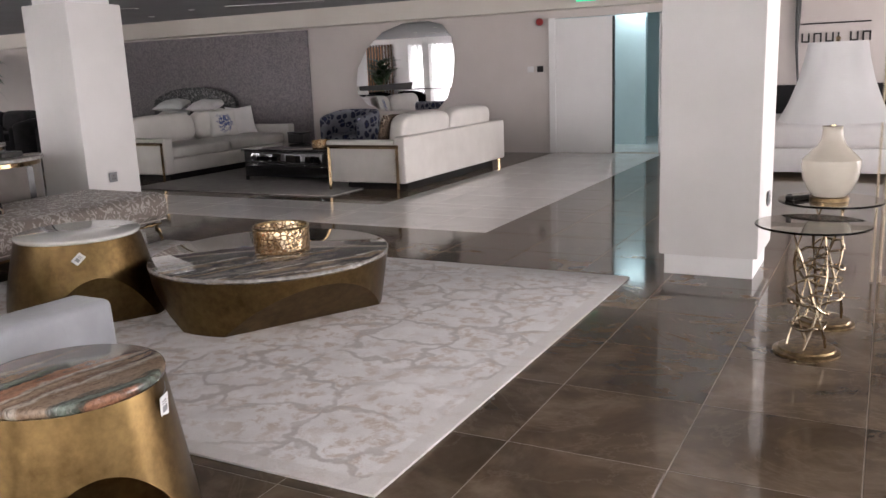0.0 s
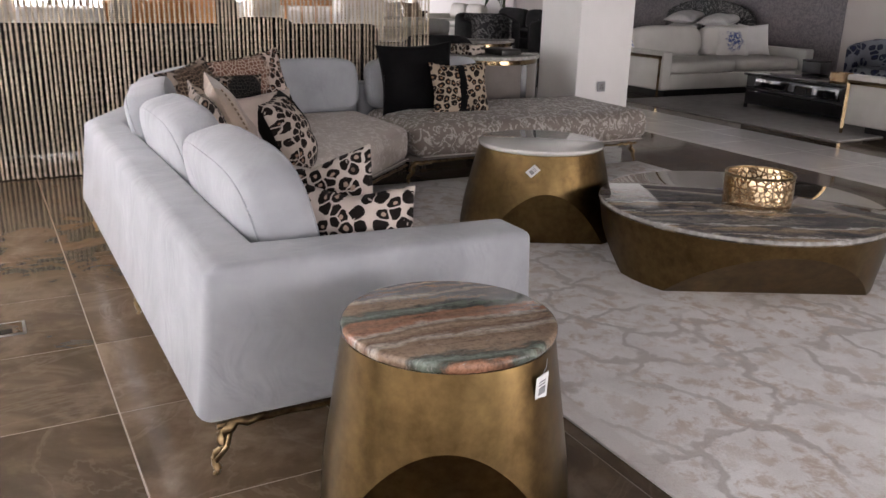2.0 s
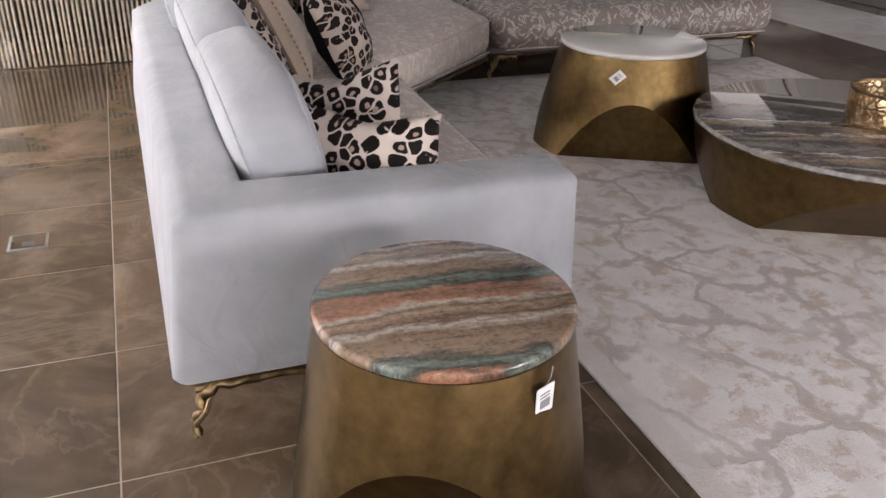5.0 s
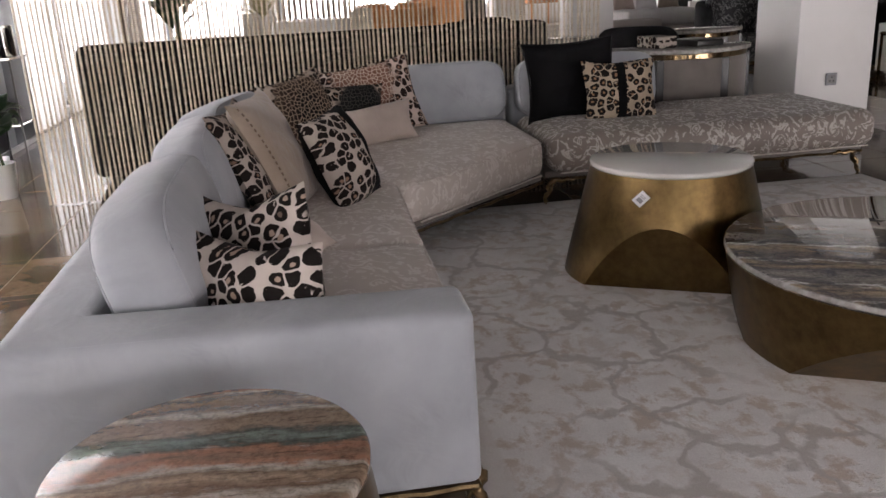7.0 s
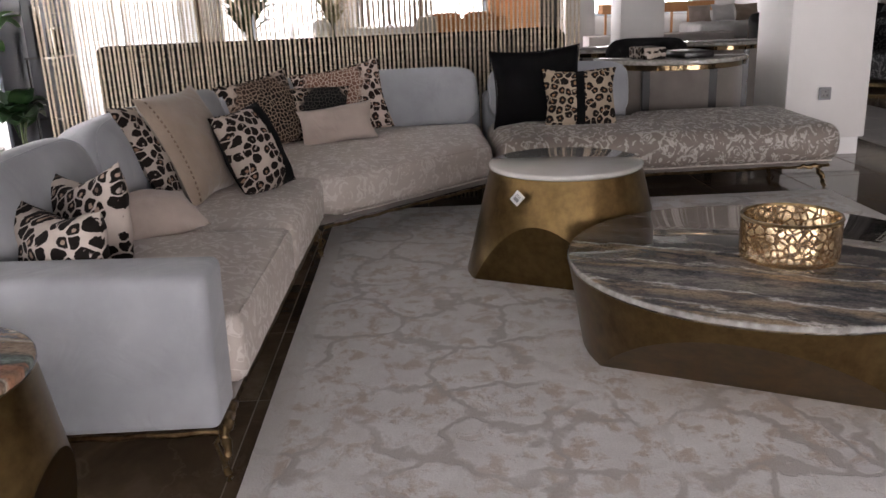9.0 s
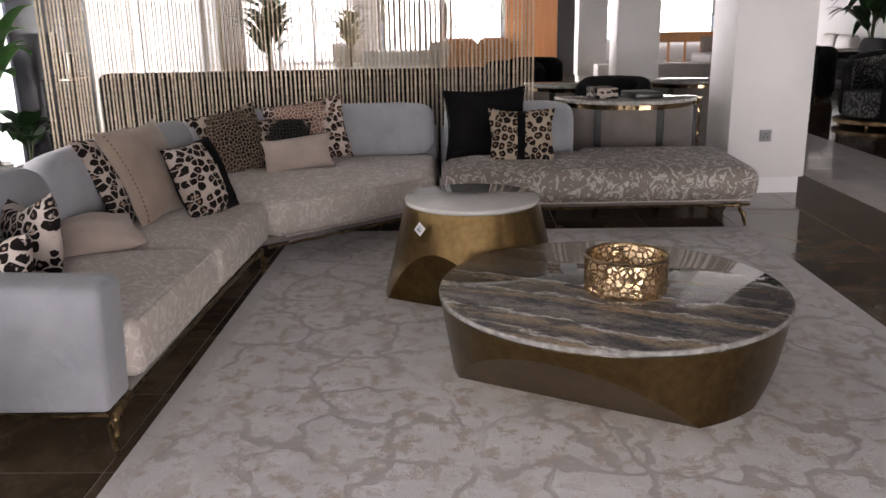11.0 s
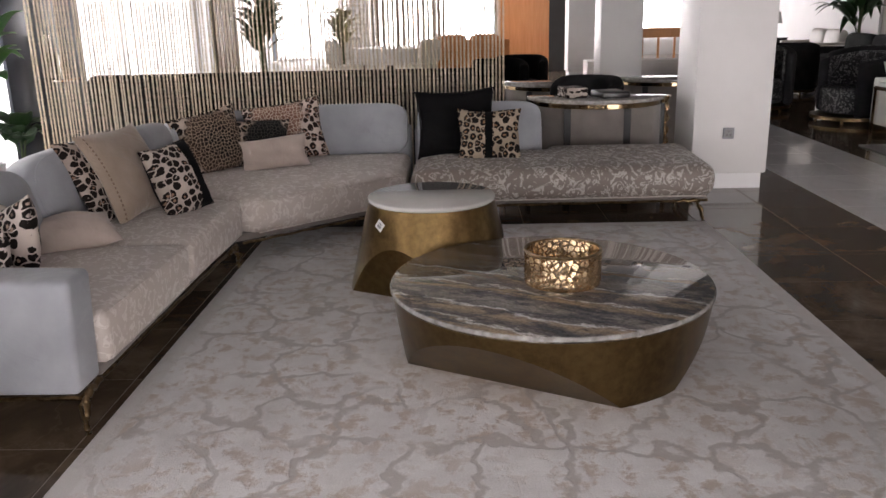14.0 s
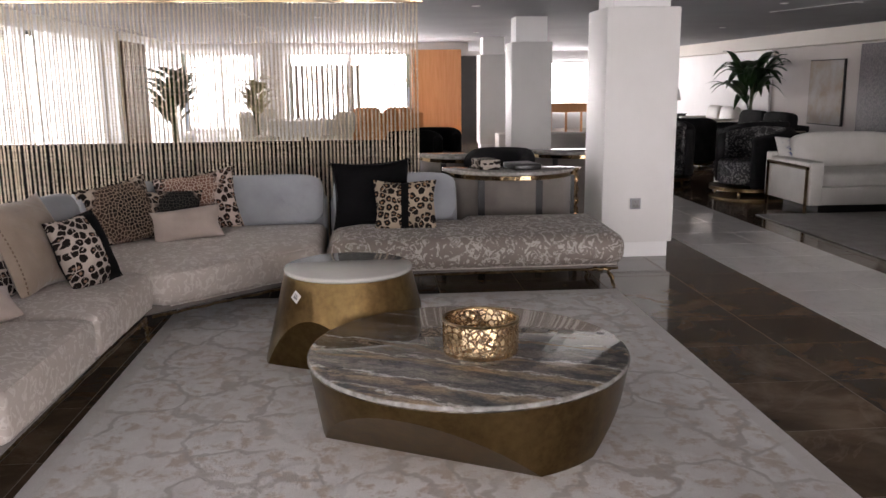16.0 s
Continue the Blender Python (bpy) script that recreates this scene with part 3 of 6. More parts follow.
def soft_block(w, d, h, power=5.0, nu=28, nv=16, bm=None):
    """An upholstered block: a superellipsoid, its base at z 0."""
    own = bmesh.new()
    rows = []

    def sgn(c, p):
        return math.copysign(abs(c) ** p, c)

    for i in range(1, nv):
        v = -math.pi / 2 + math.pi * i / nv
        rows.append([own.verts.new((w / 2 * sgn(math.cos(v), 2 / power) * sgn(math.cos(2 * math.pi * j / nu), 2 / power), d / 2 * sgn(math.cos(v), 2 / power) * sgn(math.sin(2 * math.pi * j / nu), 2 / power), h / 2 + h / 2 * sgn(math.sin(v), 2 / (power * 0.7)))) for j in range(nu)])
    for a, b in zip(rows, rows[1:]):
        for j in range(nu):
            own.faces.new((a[j], a[(j + 1) % nu], b[(j + 1) % nu], b[j]))
    own.faces.new(rows[0])
    own.faces.new(rows[-1])
    return join(bm, own)


def pillow_mesh(w, h, t, n=16, pinch=0.10, seed=0, fold=0.0, soft=0.42):
    """A scatter cushion standing in its xz plane, base at z 0: slack edges, pointed corners and soft creases."""
    bm = bmesh.new()
    rnd = random.Random(seed)
    ph = [rnd.uniform(0, 6.28) for _ in range(4)]
    sides = []
    for s in (1, -1):
        grid = []
        for i in range(n + 1):
            row = []
            for j in range(n + 1):
                a, b = 2 * i / n - 1, 2 * j / n - 1
                x = w / 2 * a * (1 - pinch * (1 - b * b))
                z = h / 2 * b * (1 - pinch * (1 - a * a)) - fold * h * max(0.0, b) ** 2 * (1 - abs(a)) ** 1.0
                full = max(0.0, (1 - a * a) * (1 - b * b)) ** soft
                x += w * 0.012 * math.sin(3.1 * b + ph[3]) * abs(a)
                z += h * 0.012 * math.sin(3.7 * a + ph[2]) * abs(b)
                y = s * t / 2 * full * (1 + 0.07 * math.sin(5 * a + ph[0]) * math.cos(4 * b + ph[1]) + 0.05 * math.sin(9 * b + ph[2] + 3 * a))
                row.append(bm.verts.new((x, y, z + h / 2)))
            grid.append(row)
        for i in range(n):
            for j in range(n):
                bm.faces.new((grid[i][j], grid[i + 1][j], grid[i + 1][j + 1], grid[i][j + 1]))
        sides.append(grid)
    bmesh.ops.remove_doubles(bm, verts=bm.verts, dist=0.0005)
    return bm


def cushion(name, x, y, z, w, h, t, face, lean, material, label, roll=0.0, seed=0, group="scatter cushions on the sofa", piping=None, fold=0.0, pinch=0.10, soft=0.42):
    """face: the way the cushion's front looks, in degrees from +x; lean: degrees that its top tips back."""
    ob = solid(name, pillow_mesh(w, h, t, seed=seed, fold=fold, pinch=pinch, soft=soft), material, pose(x, y, z, 0, 0, face + 90) @ pose(0, 0, 0, -lean, 0, 0) @ pose(0, 0, 0, 0, roll, 0), label, "cushion", group, angle=70)
    if piping:
        bm = bmesh.new()
        ring = []
        for k in range(48):
            s, q = divmod(k, 12)
            u = 2 * q / 12 - 1
            a, b = [(u, -1), (1, u), (-u, 1), (-1, -u)][s]
            ring.append((w / 2 * a * (1 - 0.10 * (1 - b * b)), 0, h / 2 * b * (1 - 0.10 * (1 - a * a)) - fold * h * max(0.0, b) ** 2 * (1 - abs(a)) + h / 2))
        tube(ring + ring[:1], 0.006, 6, bm)
        part("piping", bm, piping, ob, "corded trim round the cushion")
    return ob


# ---- structure ----
CEIL, SOUTH, NORTH, EAST, WEST = 2.42, -0.55, 12.95, 5.5, -20.0
solid("wall_north", box(-26.2, -4.15, NORTH, NORTH + 0.2, 0, CEIL), "wall", kind="structure", label="warm grey painted showroom wall", category="wall", smooth=False)
bm = box(-2.5, EAST + 0.2, NORTH, NORTH + 0.2, 0, CEIL)
box(-4.15, -2.5, NORTH, NORTH + 0.2, 2.02, CEIL, bm=bm)
solid("wall_north_east", bm, "wall", kind="structure", label="warm grey painted wall beside the doorway", category="wall", smooth=False)
solid("wallpaper", box(-14.4, -8.7, NORTH - 0.02, NORTH, 0.08, 2.10), "wallpaper", kind="structure", label="dark grey scrolled wallpaper panel on the wall", category="wallpaper", smooth=False)
solid("white_wall_panel", box(-26.0, -17.9, NORTH - 0.06, NORTH, 0, 2.12), "white", kind="structure", label="white painted stretch of wall", category="wall", smooth=False)
solid("soffit", box(-26.0, EAST, NORTH - 0.35, NORTH - 0.001, 2.13, CEIL), "cream", kind="structure", label="cream painted soffit under the ceiling", category="soffit", smooth=False)
solid("baseboard", box(-8.69, -4.2, NORTH - 0.015, NORTH, 0, 0.08), "wall", kind="structure", label="grey painted baseboard", category="baseboard", smooth=False)
solid("wall_east", box(EAST, EAST + 0.2, SOUTH, NORTH, 0, 0.02), "wall", kind="structure", label="low plinth under the shop front", category="wall", smooth=False)
bm = box(WEST - 0.2, WEST, SOUTH, 6.1, 2.2, CEIL)
box(WEST - 0.2, WEST, SOUTH, 6.1, 0, 0.35, bm=bm)
box(WEST - 0.2, WEST, 1.2, 1.9, 0.35, 2.2, bm=bm)
solid("wall_west", bm, "white", kind="structure", label="white painted wall with wide windows", category="wall", smooth=False)
solid("orange_panel", box(WEST, WEST + 0.06, 4.9, 6.1, 0, 2.25, 0.004), "orange", kind="structure", label="orange wood veneer wall panel", category="wall panel", smooth=False)
bm = box(-26.2, -26.0, 6.1, 7.2, 0, CEIL)
box(-26.2, -26.0, 11.6, NORTH, 0, CEIL, bm=bm)
box(-26.2, -26.0, 7.2, 11.6, 0, 0.5, bm=bm)
box(-26.2, -26.0, 7.2, 11.6, 2.1, CEIL, bm=bm)
solid("wall_far_west", bm, "white", kind="structure", label="white painted end wall", category="wall", smooth=False)
solid("wall_return", box(-26.0, WEST - 0.2, 6.1, 6.3, 0, CEIL), "white", kind="structure", label="white painted return wall", category="wall", smooth=False)
# solid slab: the doorway's unlit depth is put into its dark colour
solid("dark_doorway", box(WEST - 0.15, WEST + 0.02, 6.1, 6.6, 0, 2.1), "dark", kind="structure", label="dark slab in place of the unlit doorway beside the orange panel", category="doorway", smooth=False)
bm = box(-26.2, EAST + 0.2, SOUTH - 0.2, NORTH + 3.2, CEIL, CEIL + 0.15)
solid("ceiling", bm, "ceiling", kind="structure", label="grey painted flat ceiling", category="ceiling", smooth=False)

solid("ground", box(-400, 400, -400, 400, -0.45, -0.35), "pot", None, "pale paved ground outside the showroom", "ground", kind="structure", smooth=False)

# south side: piers, windows and sheer curtains
PIERS = [(-20.0, -18.4), (-16.6, -14.35), (-13.85, -13.5), (-10.9, -10.6), (-8.45, -7.55), (-2.3, -1.9), (1.6, 2.0), (4.6, 5.5)]
bm = box(-20.2, EAST + 0.2, SOUTH - 0.2, SOUTH, 2.2, CEIL)
for a, b in PIERS:
    box(a, b, SOUTH - 0.2, SOUTH, 0, 2.2, bm=bm)
box(-20.2, EAST + 0.2, SOUTH - 0.2, SOUTH, 0, 0.06, bm=bm)
solid("wall_south", bm, "white", kind="structure", label="white painted window wall with piers", category="wall", smooth=False)


def window(name, x0, x1, y, z0, z1, along="x"):
    w = thing(name, (x0 + x1) / 2 if along == "x" else y, y if along == "x" else (x0 + x1) / 2, 0, 0 if along == "x" else 90, "tall window in a dark frame", "window", "windows", "structure")
    h = (x1 - x0) / 2
    for a, b, c, d, nm in ((-h, h, z0, z0 + 0.06, "window_sill"), (-h, h, z1 - 0.06, z1, "window_frame"), (-h, -h + 0.05, z0 + 0.06, z1 - 0.06, "window_frame"), (h - 0.05, h, z0 + 0.06, z1 - 0.06, "window_frame"), (-0.025, 0.025, z0 + 0.06, z1 - 0.06, "window_mullion")):
        part(nm, box(a, b, -0.13, -0.07, c, d, 0.004), "frame" if along == "x" else "white", w, smooth=False)
    for a, b in ((-h + 0.05, -0.025), (0.025, h - 0.05)):
        p = part("pane", box(a, b, -0.104, -0.098, z0 + 0.06, z1 - 0.06), "pane", w, smooth=False)
        p.visible_shadow = False
    return w


def sheer(x0, x1, y, z0, z1, along="x"):
    bm = bmesh.new()
    n = int((x1 - x0) / 0.025)
    cols = []
    for k in range(n + 1):
        x = x0 + (x1 - x0) * k / n
        d = 0.03 * math.sin(x * 38) + 0.012 * math.sin(x * 91 + 1)
        cols.append([bm.verts.new((x, y + d, z) if along == "x" else (y + d, x, z)) for z in (z0, z1)])
    for a, b in zip(cols, cols[1:]):
        bm.faces.new((a[0], b[0], b[1], a[1]))
    ob = solid("sheer_curtain", bm, "sheer", None, "white sheer voile curtain hanging at the window", "curtain", "sheer curtains")
    return ob


for k, ((_, a), (b, _)) in enumerate(zip(PIERS, PIERS[1:])):
    window("window_%d" % (k + 1), a, b, SOUTH, 0.06, 2.2)
    sheer(a - 0.05, b + 0.05, SOUTH + 0.12, 0.02, 2.19)
    window_light("daylight_south", (a + b) / 2, SOUTH - 0.3, 1.25, b - a, 2.0, ((a + b) / 2, 5, 0.8), (38 if b < -8 else 92 if b < -2 else 36) * min(b - a, 3.6))
window("window_10", SOUTH + 0.1, 1.2, WEST, 0.35, 2.2, "y")
sheer(SOUTH + 0.2, 1.3, WEST + 0.12, 0.02, 2.19, "y")
blind = thing("slat_screen", WEST + 0.08, 2.75, 0, 90, "brown walnut slat screen before the west window", "screen", kind="structure")
me = finish("slat", box(-0.03, 0.03, -0.05, 0, 0.35, 1.9, 0.004), "slat", False)
for k in range(15):
    piece("slat", me, blind, pose(-0.84 + 0.12 * k, 0, 0))
window("window_11", 1.9, 4.9, WEST, 0.35, 2.2, "y")
window_light("daylight_west", WEST - 0.3, 0.0, 1.3, 2.4, 1.7, (-3, 3, 0.3), 150)
window_light("daylight_west", WEST - 0.3, 3.4, 1.3, 2.8, 1.7, (-3, 4, 0.3), 330)
window("window_20", SOUTH, 5.7, EAST + 0.2, 0.02, 2.4, "y")
window("window_21", 5.8, NORTH, EAST + 0.2, 0.02, 2.4, "y")
window_light("daylight_east", EAST + 0.4, 2.6, 1.3, 5.6, 2.2, (0, 3.5, 0.6), 85)
window_light("daylight_east", EAST + 0.4, 9.3, 1.25, 6.6, 2.2, (-4, 6, 0.6), 370)

window("window_12", 7.2, 11.6, -26.0, 0.5, 2.1, "y")
window_light("daylight_far_west", -26.4, 9.4, 1.4, 4.2, 1.5, (-3, 6, 0.3), 190)

# walnut slat screen on the pier seen through the bead curtain
screen = thing("slat_screen", -15.8, SOUTH + 0.03, 0, 0, "brown walnut slat screen against the window wall", "screen", kind="structure")
me = finish("slat", box(-0.03, 0.03, 0, 0.05, 0, 2.25, 0.004), "slat", False)
for k in range(13):
    piece("slat", me, screen, pose(-0.72 + 0.12 * k, 0, 0))
part("backing_panel", box(-0.76, 0.32, -0.026, -0.001, 0, 2.19), "orange", screen, "orange wood backing panel", smooth=False)


# pillars
def pillar(name, x0, y0, w=0.60, d=0.61):
    p = thing(name, x0 + w / 2, y0 + d / 2, 0, 0, "square pillar clad in ivory panels with a white plinth", "pillar", "pillars", "structure")
    part("shaft", box(-w / 2 + 0.07, w / 2 - 0.07, -d / 2 + 0.07, d / 2 - 0.07, 2.05, CEIL), "white", p, "white painted shaft", smooth=False)
    part("cladding", box(-w / 2, w / 2, -d / 2, d / 2, 0.13, 2.05, 0.012), "clad", p)
    part("plinth", box(-w / 2 + 0.03, w / 2 - 0.03, -d / 2 + 0.03, d / 2 - 0.03, 0, 0.13, 0.003), "white", p, "white plinth", smooth=False)
    return p


pillar("pillar_1", -6.66, 5.86)
pillar("pillar_2", -0.83, 5.86)
pillar("pillar_3", -12.5, 6.04)
pillar("pillar_4", -18.2, 6.27)
for k, (x, y, rz) in enumerate(((-6.055, 6.141, 90), (-0.225, 6.2, 90))):
    s = thing("wall_socket", x, y, 0.46, rz, "square pale power socket plate on the pillar", "socket", "wall sockets")
    part("plate", box(-0.045, 0.045, -0.009, -0.001, -0.045, 0.045, 0.003), "ink", s)
    part("socket_face", box(-0.03, 0.03, -0.013, -0.0091, -0.03, 0.03, 0.002), "socket", s)
    for a, b in ((0, 0.014), (-0.013, -0.012), (0.013, -0.012)):
        part("slot", box(a - 0.004, a + 0.004, -0.0145, -0.0131, b - 0.006, b + 0.006), "dark", s, smooth=False)

# doorway with one closed leaf, one open leaf and the corridor beyond
d1 = thing("door_1", -4.15, NORTH, 0, 0, "closed white double-door leaf in the far wall", "door", kind="structure")
part("leaf", box(0.04, 0.92, -0.01, 0.04, 0.005, 2.0, 0.003), "white", d1, smooth=False)
part("jamb", box(-0.06, 0.039, -0.03, 0.2, 0, 2.02, 0.003), "white", d1, smooth=False)
# dark strip standing in for the shaded gap beside the leaf
part("edge_strip", box(0.921, 0.945, -0.012, 0.05, 0.005, 2.0), "dark", d1, smooth=False)
d2 = thing("door_2", -2.53, NORTH + 0.02, 0, 96, "open white door leaf with a steel handle", "door", kind="structure")
leaf2 = part("leaf", box(0.0, 0.8, -0.02, 0.02, 0.005, 2.0, 0.003), "white", d2, smooth=False)
h = part("door_handle", tube([(0.72, 0.02, 1.0), (0.72, 0.07, 1.0), (0.62, 0.075, 1.0)], 0.01), "steel", leaf2, "steel lever handle")
solid("corridor_wall", box(-4.4, -3.1, NORTH + 1.4, NORTH + 1.5, 0, CEIL), "teal", kind="structure", label="pale teal corridor wall beyond the doorway", category="wall", smooth=False)
bm = box(-4.4, -0.4, NORTH + 3.0, NORTH + 3.1, 0, CEIL)
box(-2.5, -2.4, NORTH + 0.2, NORTH + 3.0, 0, CEIL, bm=bm)
box(-4.5, -4.4, NORTH + 0.2, NORTH + 3.1, 0, CEIL, bm=bm)
solid("corridor_end", bm, "teal", kind="structure", label="pale teal corridor end wall", category="wall", smooth=False)
solid("corridor_floor", box(-4.5, -0.4, NORTH + 0.2, NORTH + 3.1, -0.1, 0.0), "pale", kind="structure", label="pale polished corridor floor", category="floor", smooth=False)
# unseen cool lamp added to brighten the corridor beyond the doorway
corr = window_light("corridor_fill", -3.2, NORTH + 1.2, 2.38, 0.6, 0.6, (-3.2, NORTH + 1.25, 0), 15)
corr.data.color = (0.78, 0.95, 1.0)

# exit sign, alarm sounder, wall switches
ex = thing("exit_sign", -3.5, NORTH - 0.37, 2.28, 0, "green lit exit sign hung on the soffit", "exit sign")
part("housing", box(-0.15, 0.15, -0.03, 0.018, -0.085, 0.085, 0.005), "white", ex)
face = part("face", box(-0.14, 0.14, -0.036, -0.0301, -0.075, 0.075), "exit_glow", ex, "glowing green face", smooth=False)
part("arrow", box(-0.04, 0.04, -0.039, -0.0361, -0.03, 0.03), "paper", face, smooth=False)
solid("alarm_sounder", lathe([(0, 0), (0.055, 0), (0.055, 0.03), (0.04, 0.06), (0, 0.06)], 20), "red", pose(-4.36, NORTH, 1.98, 90, 0, 0), "round red alarm sounder on the wall", "alarm")
for k, (dx, mt) in enumerate(((-0.1, "white"), (0.06, "dark"))):
    sw = thing("wall_switch", -4.42 + dx, NORTH, 1.28, 0, "small wall control plate, %s" % ("white" if k == 0 else "dark screen"), "switch", "wall controls")
    part("plate", box(-0.05, 0.05, -0.012, -0.001, -0.045, 0.045, 0.003), mt, sw)

# ceiling fittings
for x, y in ((-10.2, 5.3), (-9.9, 9.2), (-14.7, 10.4), (-9.5, 11.0), (-10.9, 11.5), (-13.5, 8.0), (-6.0, 9.6), (-12.0, 3.2), (-16.0, 6.0), (-4.6, 10.6)):
    dl = thing("downlight", x, y, CEIL, 0, "small round recessed downlight in the ceiling", "downlight", "downlights")
    part("trim_ring", lathe([(0.035, -0.001), (0.055, -0.001), (0.055, -0.008), (0.04, -0.012), (0.035, -0.008), (0.035, -0.001)], 20), "white", dl)
    part("lens", lathe([(0, -0.004), (0.034, -0.004), (0.034, -0.001)], 16), "lamp_glow", dl, "lit lens")
for x, y, w, rz in ((-10.5, 9.9, 1.6, 14), (-14.0, 8.4, 1.4, 14), (-9.2, 7.7, 1.6, 14), (-8.0, 11.2, 1.6, 14), (-9.03, 2.2, 0.95, 0), (-11.2, 2.19, 1.7, 0), (-15.2, 2.07, 2.2, 0), (-9.1, -0.05, 1.3, 0), (-14.8, -0.26, 1.9, 0)):
    v = thing("slot_diffuser", x, y, CEIL, rz, "dark linear air slot in the ceiling", "air vent", "ceiling air slots")
    part("frame", box(-w / 2, w / 2, -0.05, 0.05, -0.008, -0.001), "white", v, smooth=False)
    for q in (-0.025, 0.025):
        part("slot", box(-w / 2 + 0.02, w / 2 - 0.02, q - 0.012, q + 0.012, -0.011, -0.0081), "dark", v, smooth=False)


# ---- the sitting group ----
solid("rug", prism([(-4.965, 2.66), (-0.963, 2.66), (-0.963, 5.68), (-4.965, 5.68)], 0.0015, 0.013, 0.004, 2), "rug", None, "cream and taupe rug with grey branching veins", "rug")

sofa = thing("sectional_sofa", -4.05, 1.58, 0, 0, "curved corner sofa in pale grey velvet with jacquard seats", "sofa")
OX, OY = -4.05, 1.58


def S(poly):
    return [(x - OX, y - OY) for x, y in poly]


def sofa_part(name, bm, material, label="", angle=50):
    bmesh.ops.translate(bm, vec=(-OX, -OY, 0), verts=bm.verts)
    return part(name, bm, material, sofa, label, True, angle)


SEAT_A = [(-2.17, 1.75), (-4.45, 1.75), (-4.05, 2.62), (-2.17, 2.62)]
CORNER = [(-4.06, 2.64), (-4.47, 1.78), (-5.85, 2.35), (-5.9, 3.60), (-4.92, 3.60)]
CHAISE = [(-5.92, 3.63), (-4.96, 3.63), (-5.02, 5.70), (-5.92, 5.74)]
for nm, poly in (("base_rail", SEAT_A), ("base_rail", CORNER), ("base_rail", CHAISE)):
    sofa_part(nm, prism(poly, 0.155, 0.20, 0.01, 2), "taupe")
# gold frame line under the seats
for a, b in (((-2.0, 2.61), (-4.04, 2.65)), ((-4.07, 2.68), (-4.90, 3.60)), ((-4.95, 3.66), (-5.02, 5.70)), ((-5.02, 5.70), (-5.9, 5.74)), ((-2.0, 1.60), (-2.0, 2.61))):
    sofa_part("gold_rail", tube([(a[0] + (b[0] - a[0]) * k / 24, a[1] + (b[1] - a[1]) * k / 24, 0.148 + 0.003 * math.sin(k * 1.7)) for k in range(25)], 0.009, 6), "gold", "thin antique gold rail")
# arm and back, one upholstered shell
shell = prism([(-1.985, 1.57), (-1.985, 2.62), (-2.175, 2.62), (-2.175, 1.78), (-4.5, 1.78), (-5.70, 2.36), (-5.74, 3.60), (-5.95, 3.60), (-5.95, 2.28), (-4.62, 1.57)], 0.16, 0.60, 0.026, 4)
for v in shell.verts:
    f = max(0, (v.co.z - 0.16) / 0.44)
    if v.co.x > -2.25:
        v.co.x -= 0.03 * f * f
        v.co.z -= 0.02 * f * max(0, (v.co.y - 1.8) / 0.85)
    if v.co.y < 1.68 and v.co.x > -4.7:
        v.co.y += 0.05 * f * f - 0.095 * math.sin(math.pi * f)
sofa_part("arm_and_back", shell, "velvet")
sofa_part("backrest", prism([(-5.76, 3.63), (-5.76, 4.62), (-5.95, 4.62), (-5.95, 3.63)], 0.16, 0.60, 0.04, 4), "velvet")
# seats
sofa_part("seat_cushion", prism([(-2.19, 1.82), (-3.165, 1.82), (-3.165, 2.67), (-2.185, 2.655)], 0.19, 0.405, 0.045, 5, 0.02), "brocade_lit")
sofa_part("seat_cushion", prism([(-3.175, 1.82), (-4.50, 1.82), (-4.10, 2.69), (-3.175, 2.67)], 0.19, 0.405, 0.045, 5, 0.02), "brocade_lit")
front = [(-4.08 - 0.80 * k / 8 + 0.035 * math.sin(math.pi * k / 8), 2.74 + 0.87 * k / 8 + 0.0 * k) for k in range(9)]
sofa_part("seat_cushion", prism([(-4.52, 1.84), (-5.72, 2.40), (-5.74, 3.60)] + front[::-1], 0.19, 0.41, 0.07, 5, 0.018), "brocade_lit")
sofa_part("seat_cushion", prism([(-5.93, 4.64), (-5.93, 5.76), (-4.90, 5.73), (-4.83, 3.64), (-5.75, 3.64), (-5.75, 4.64)], 0.185, 0.42, 0.095, 6, 0.022), "brocade")


def on_shell(x, y, z):
    """A point of the shell's skin, bent the way the shell is."""
    f = max(0, (z - 0.16) / 0.44)
    if x > -2.25:
        x, z = x - 0.03 * f * f, z - 0.02 * f * max(0, (y - 1.8) / 0.85)
    elif y < 1.68:
        y += 0.05 * f * f - 0.095 * math.sin(math.pi * f)
    return x, y, z + 0.001


sofa_part("seam", tube([on_shell(-1.997, 1.62 + 0.96 * k / 12, 0.588) for k in range(13)], 0.0032, 5), "velvet", "corded seam along the arm")
sofa_part("seam", tube([on_shell(-2.163, 1.80 + 0.78 * k / 12, 0.588) for k in range(13)], 0.0032, 5), "velvet", "corded seam along the arm")
for pts in ([(-2.23, 2.643), (-3.13, 2.657)], [(-3.21, 2.657), (-4.07, 2.677)], [(-4.10, 2.78), (-4.84, 3.58)], [(-4.855, 3.70), (-4.91, 5.66)]):
    (ax, ay), (bx, by) = pts
    for zz in ((0.392, 0.205) if ax > -4.8 else (0.205,)):
        sofa_part("piping", tube([(ax + (bx - ax) * k / 10, ay + (by - ay) * k / 10, zz + 0.002 * math.sin(k * 2.3)) for k in range(11)], 0.0045, 6), "brocade_lit", "corded edge of the seat cushion")


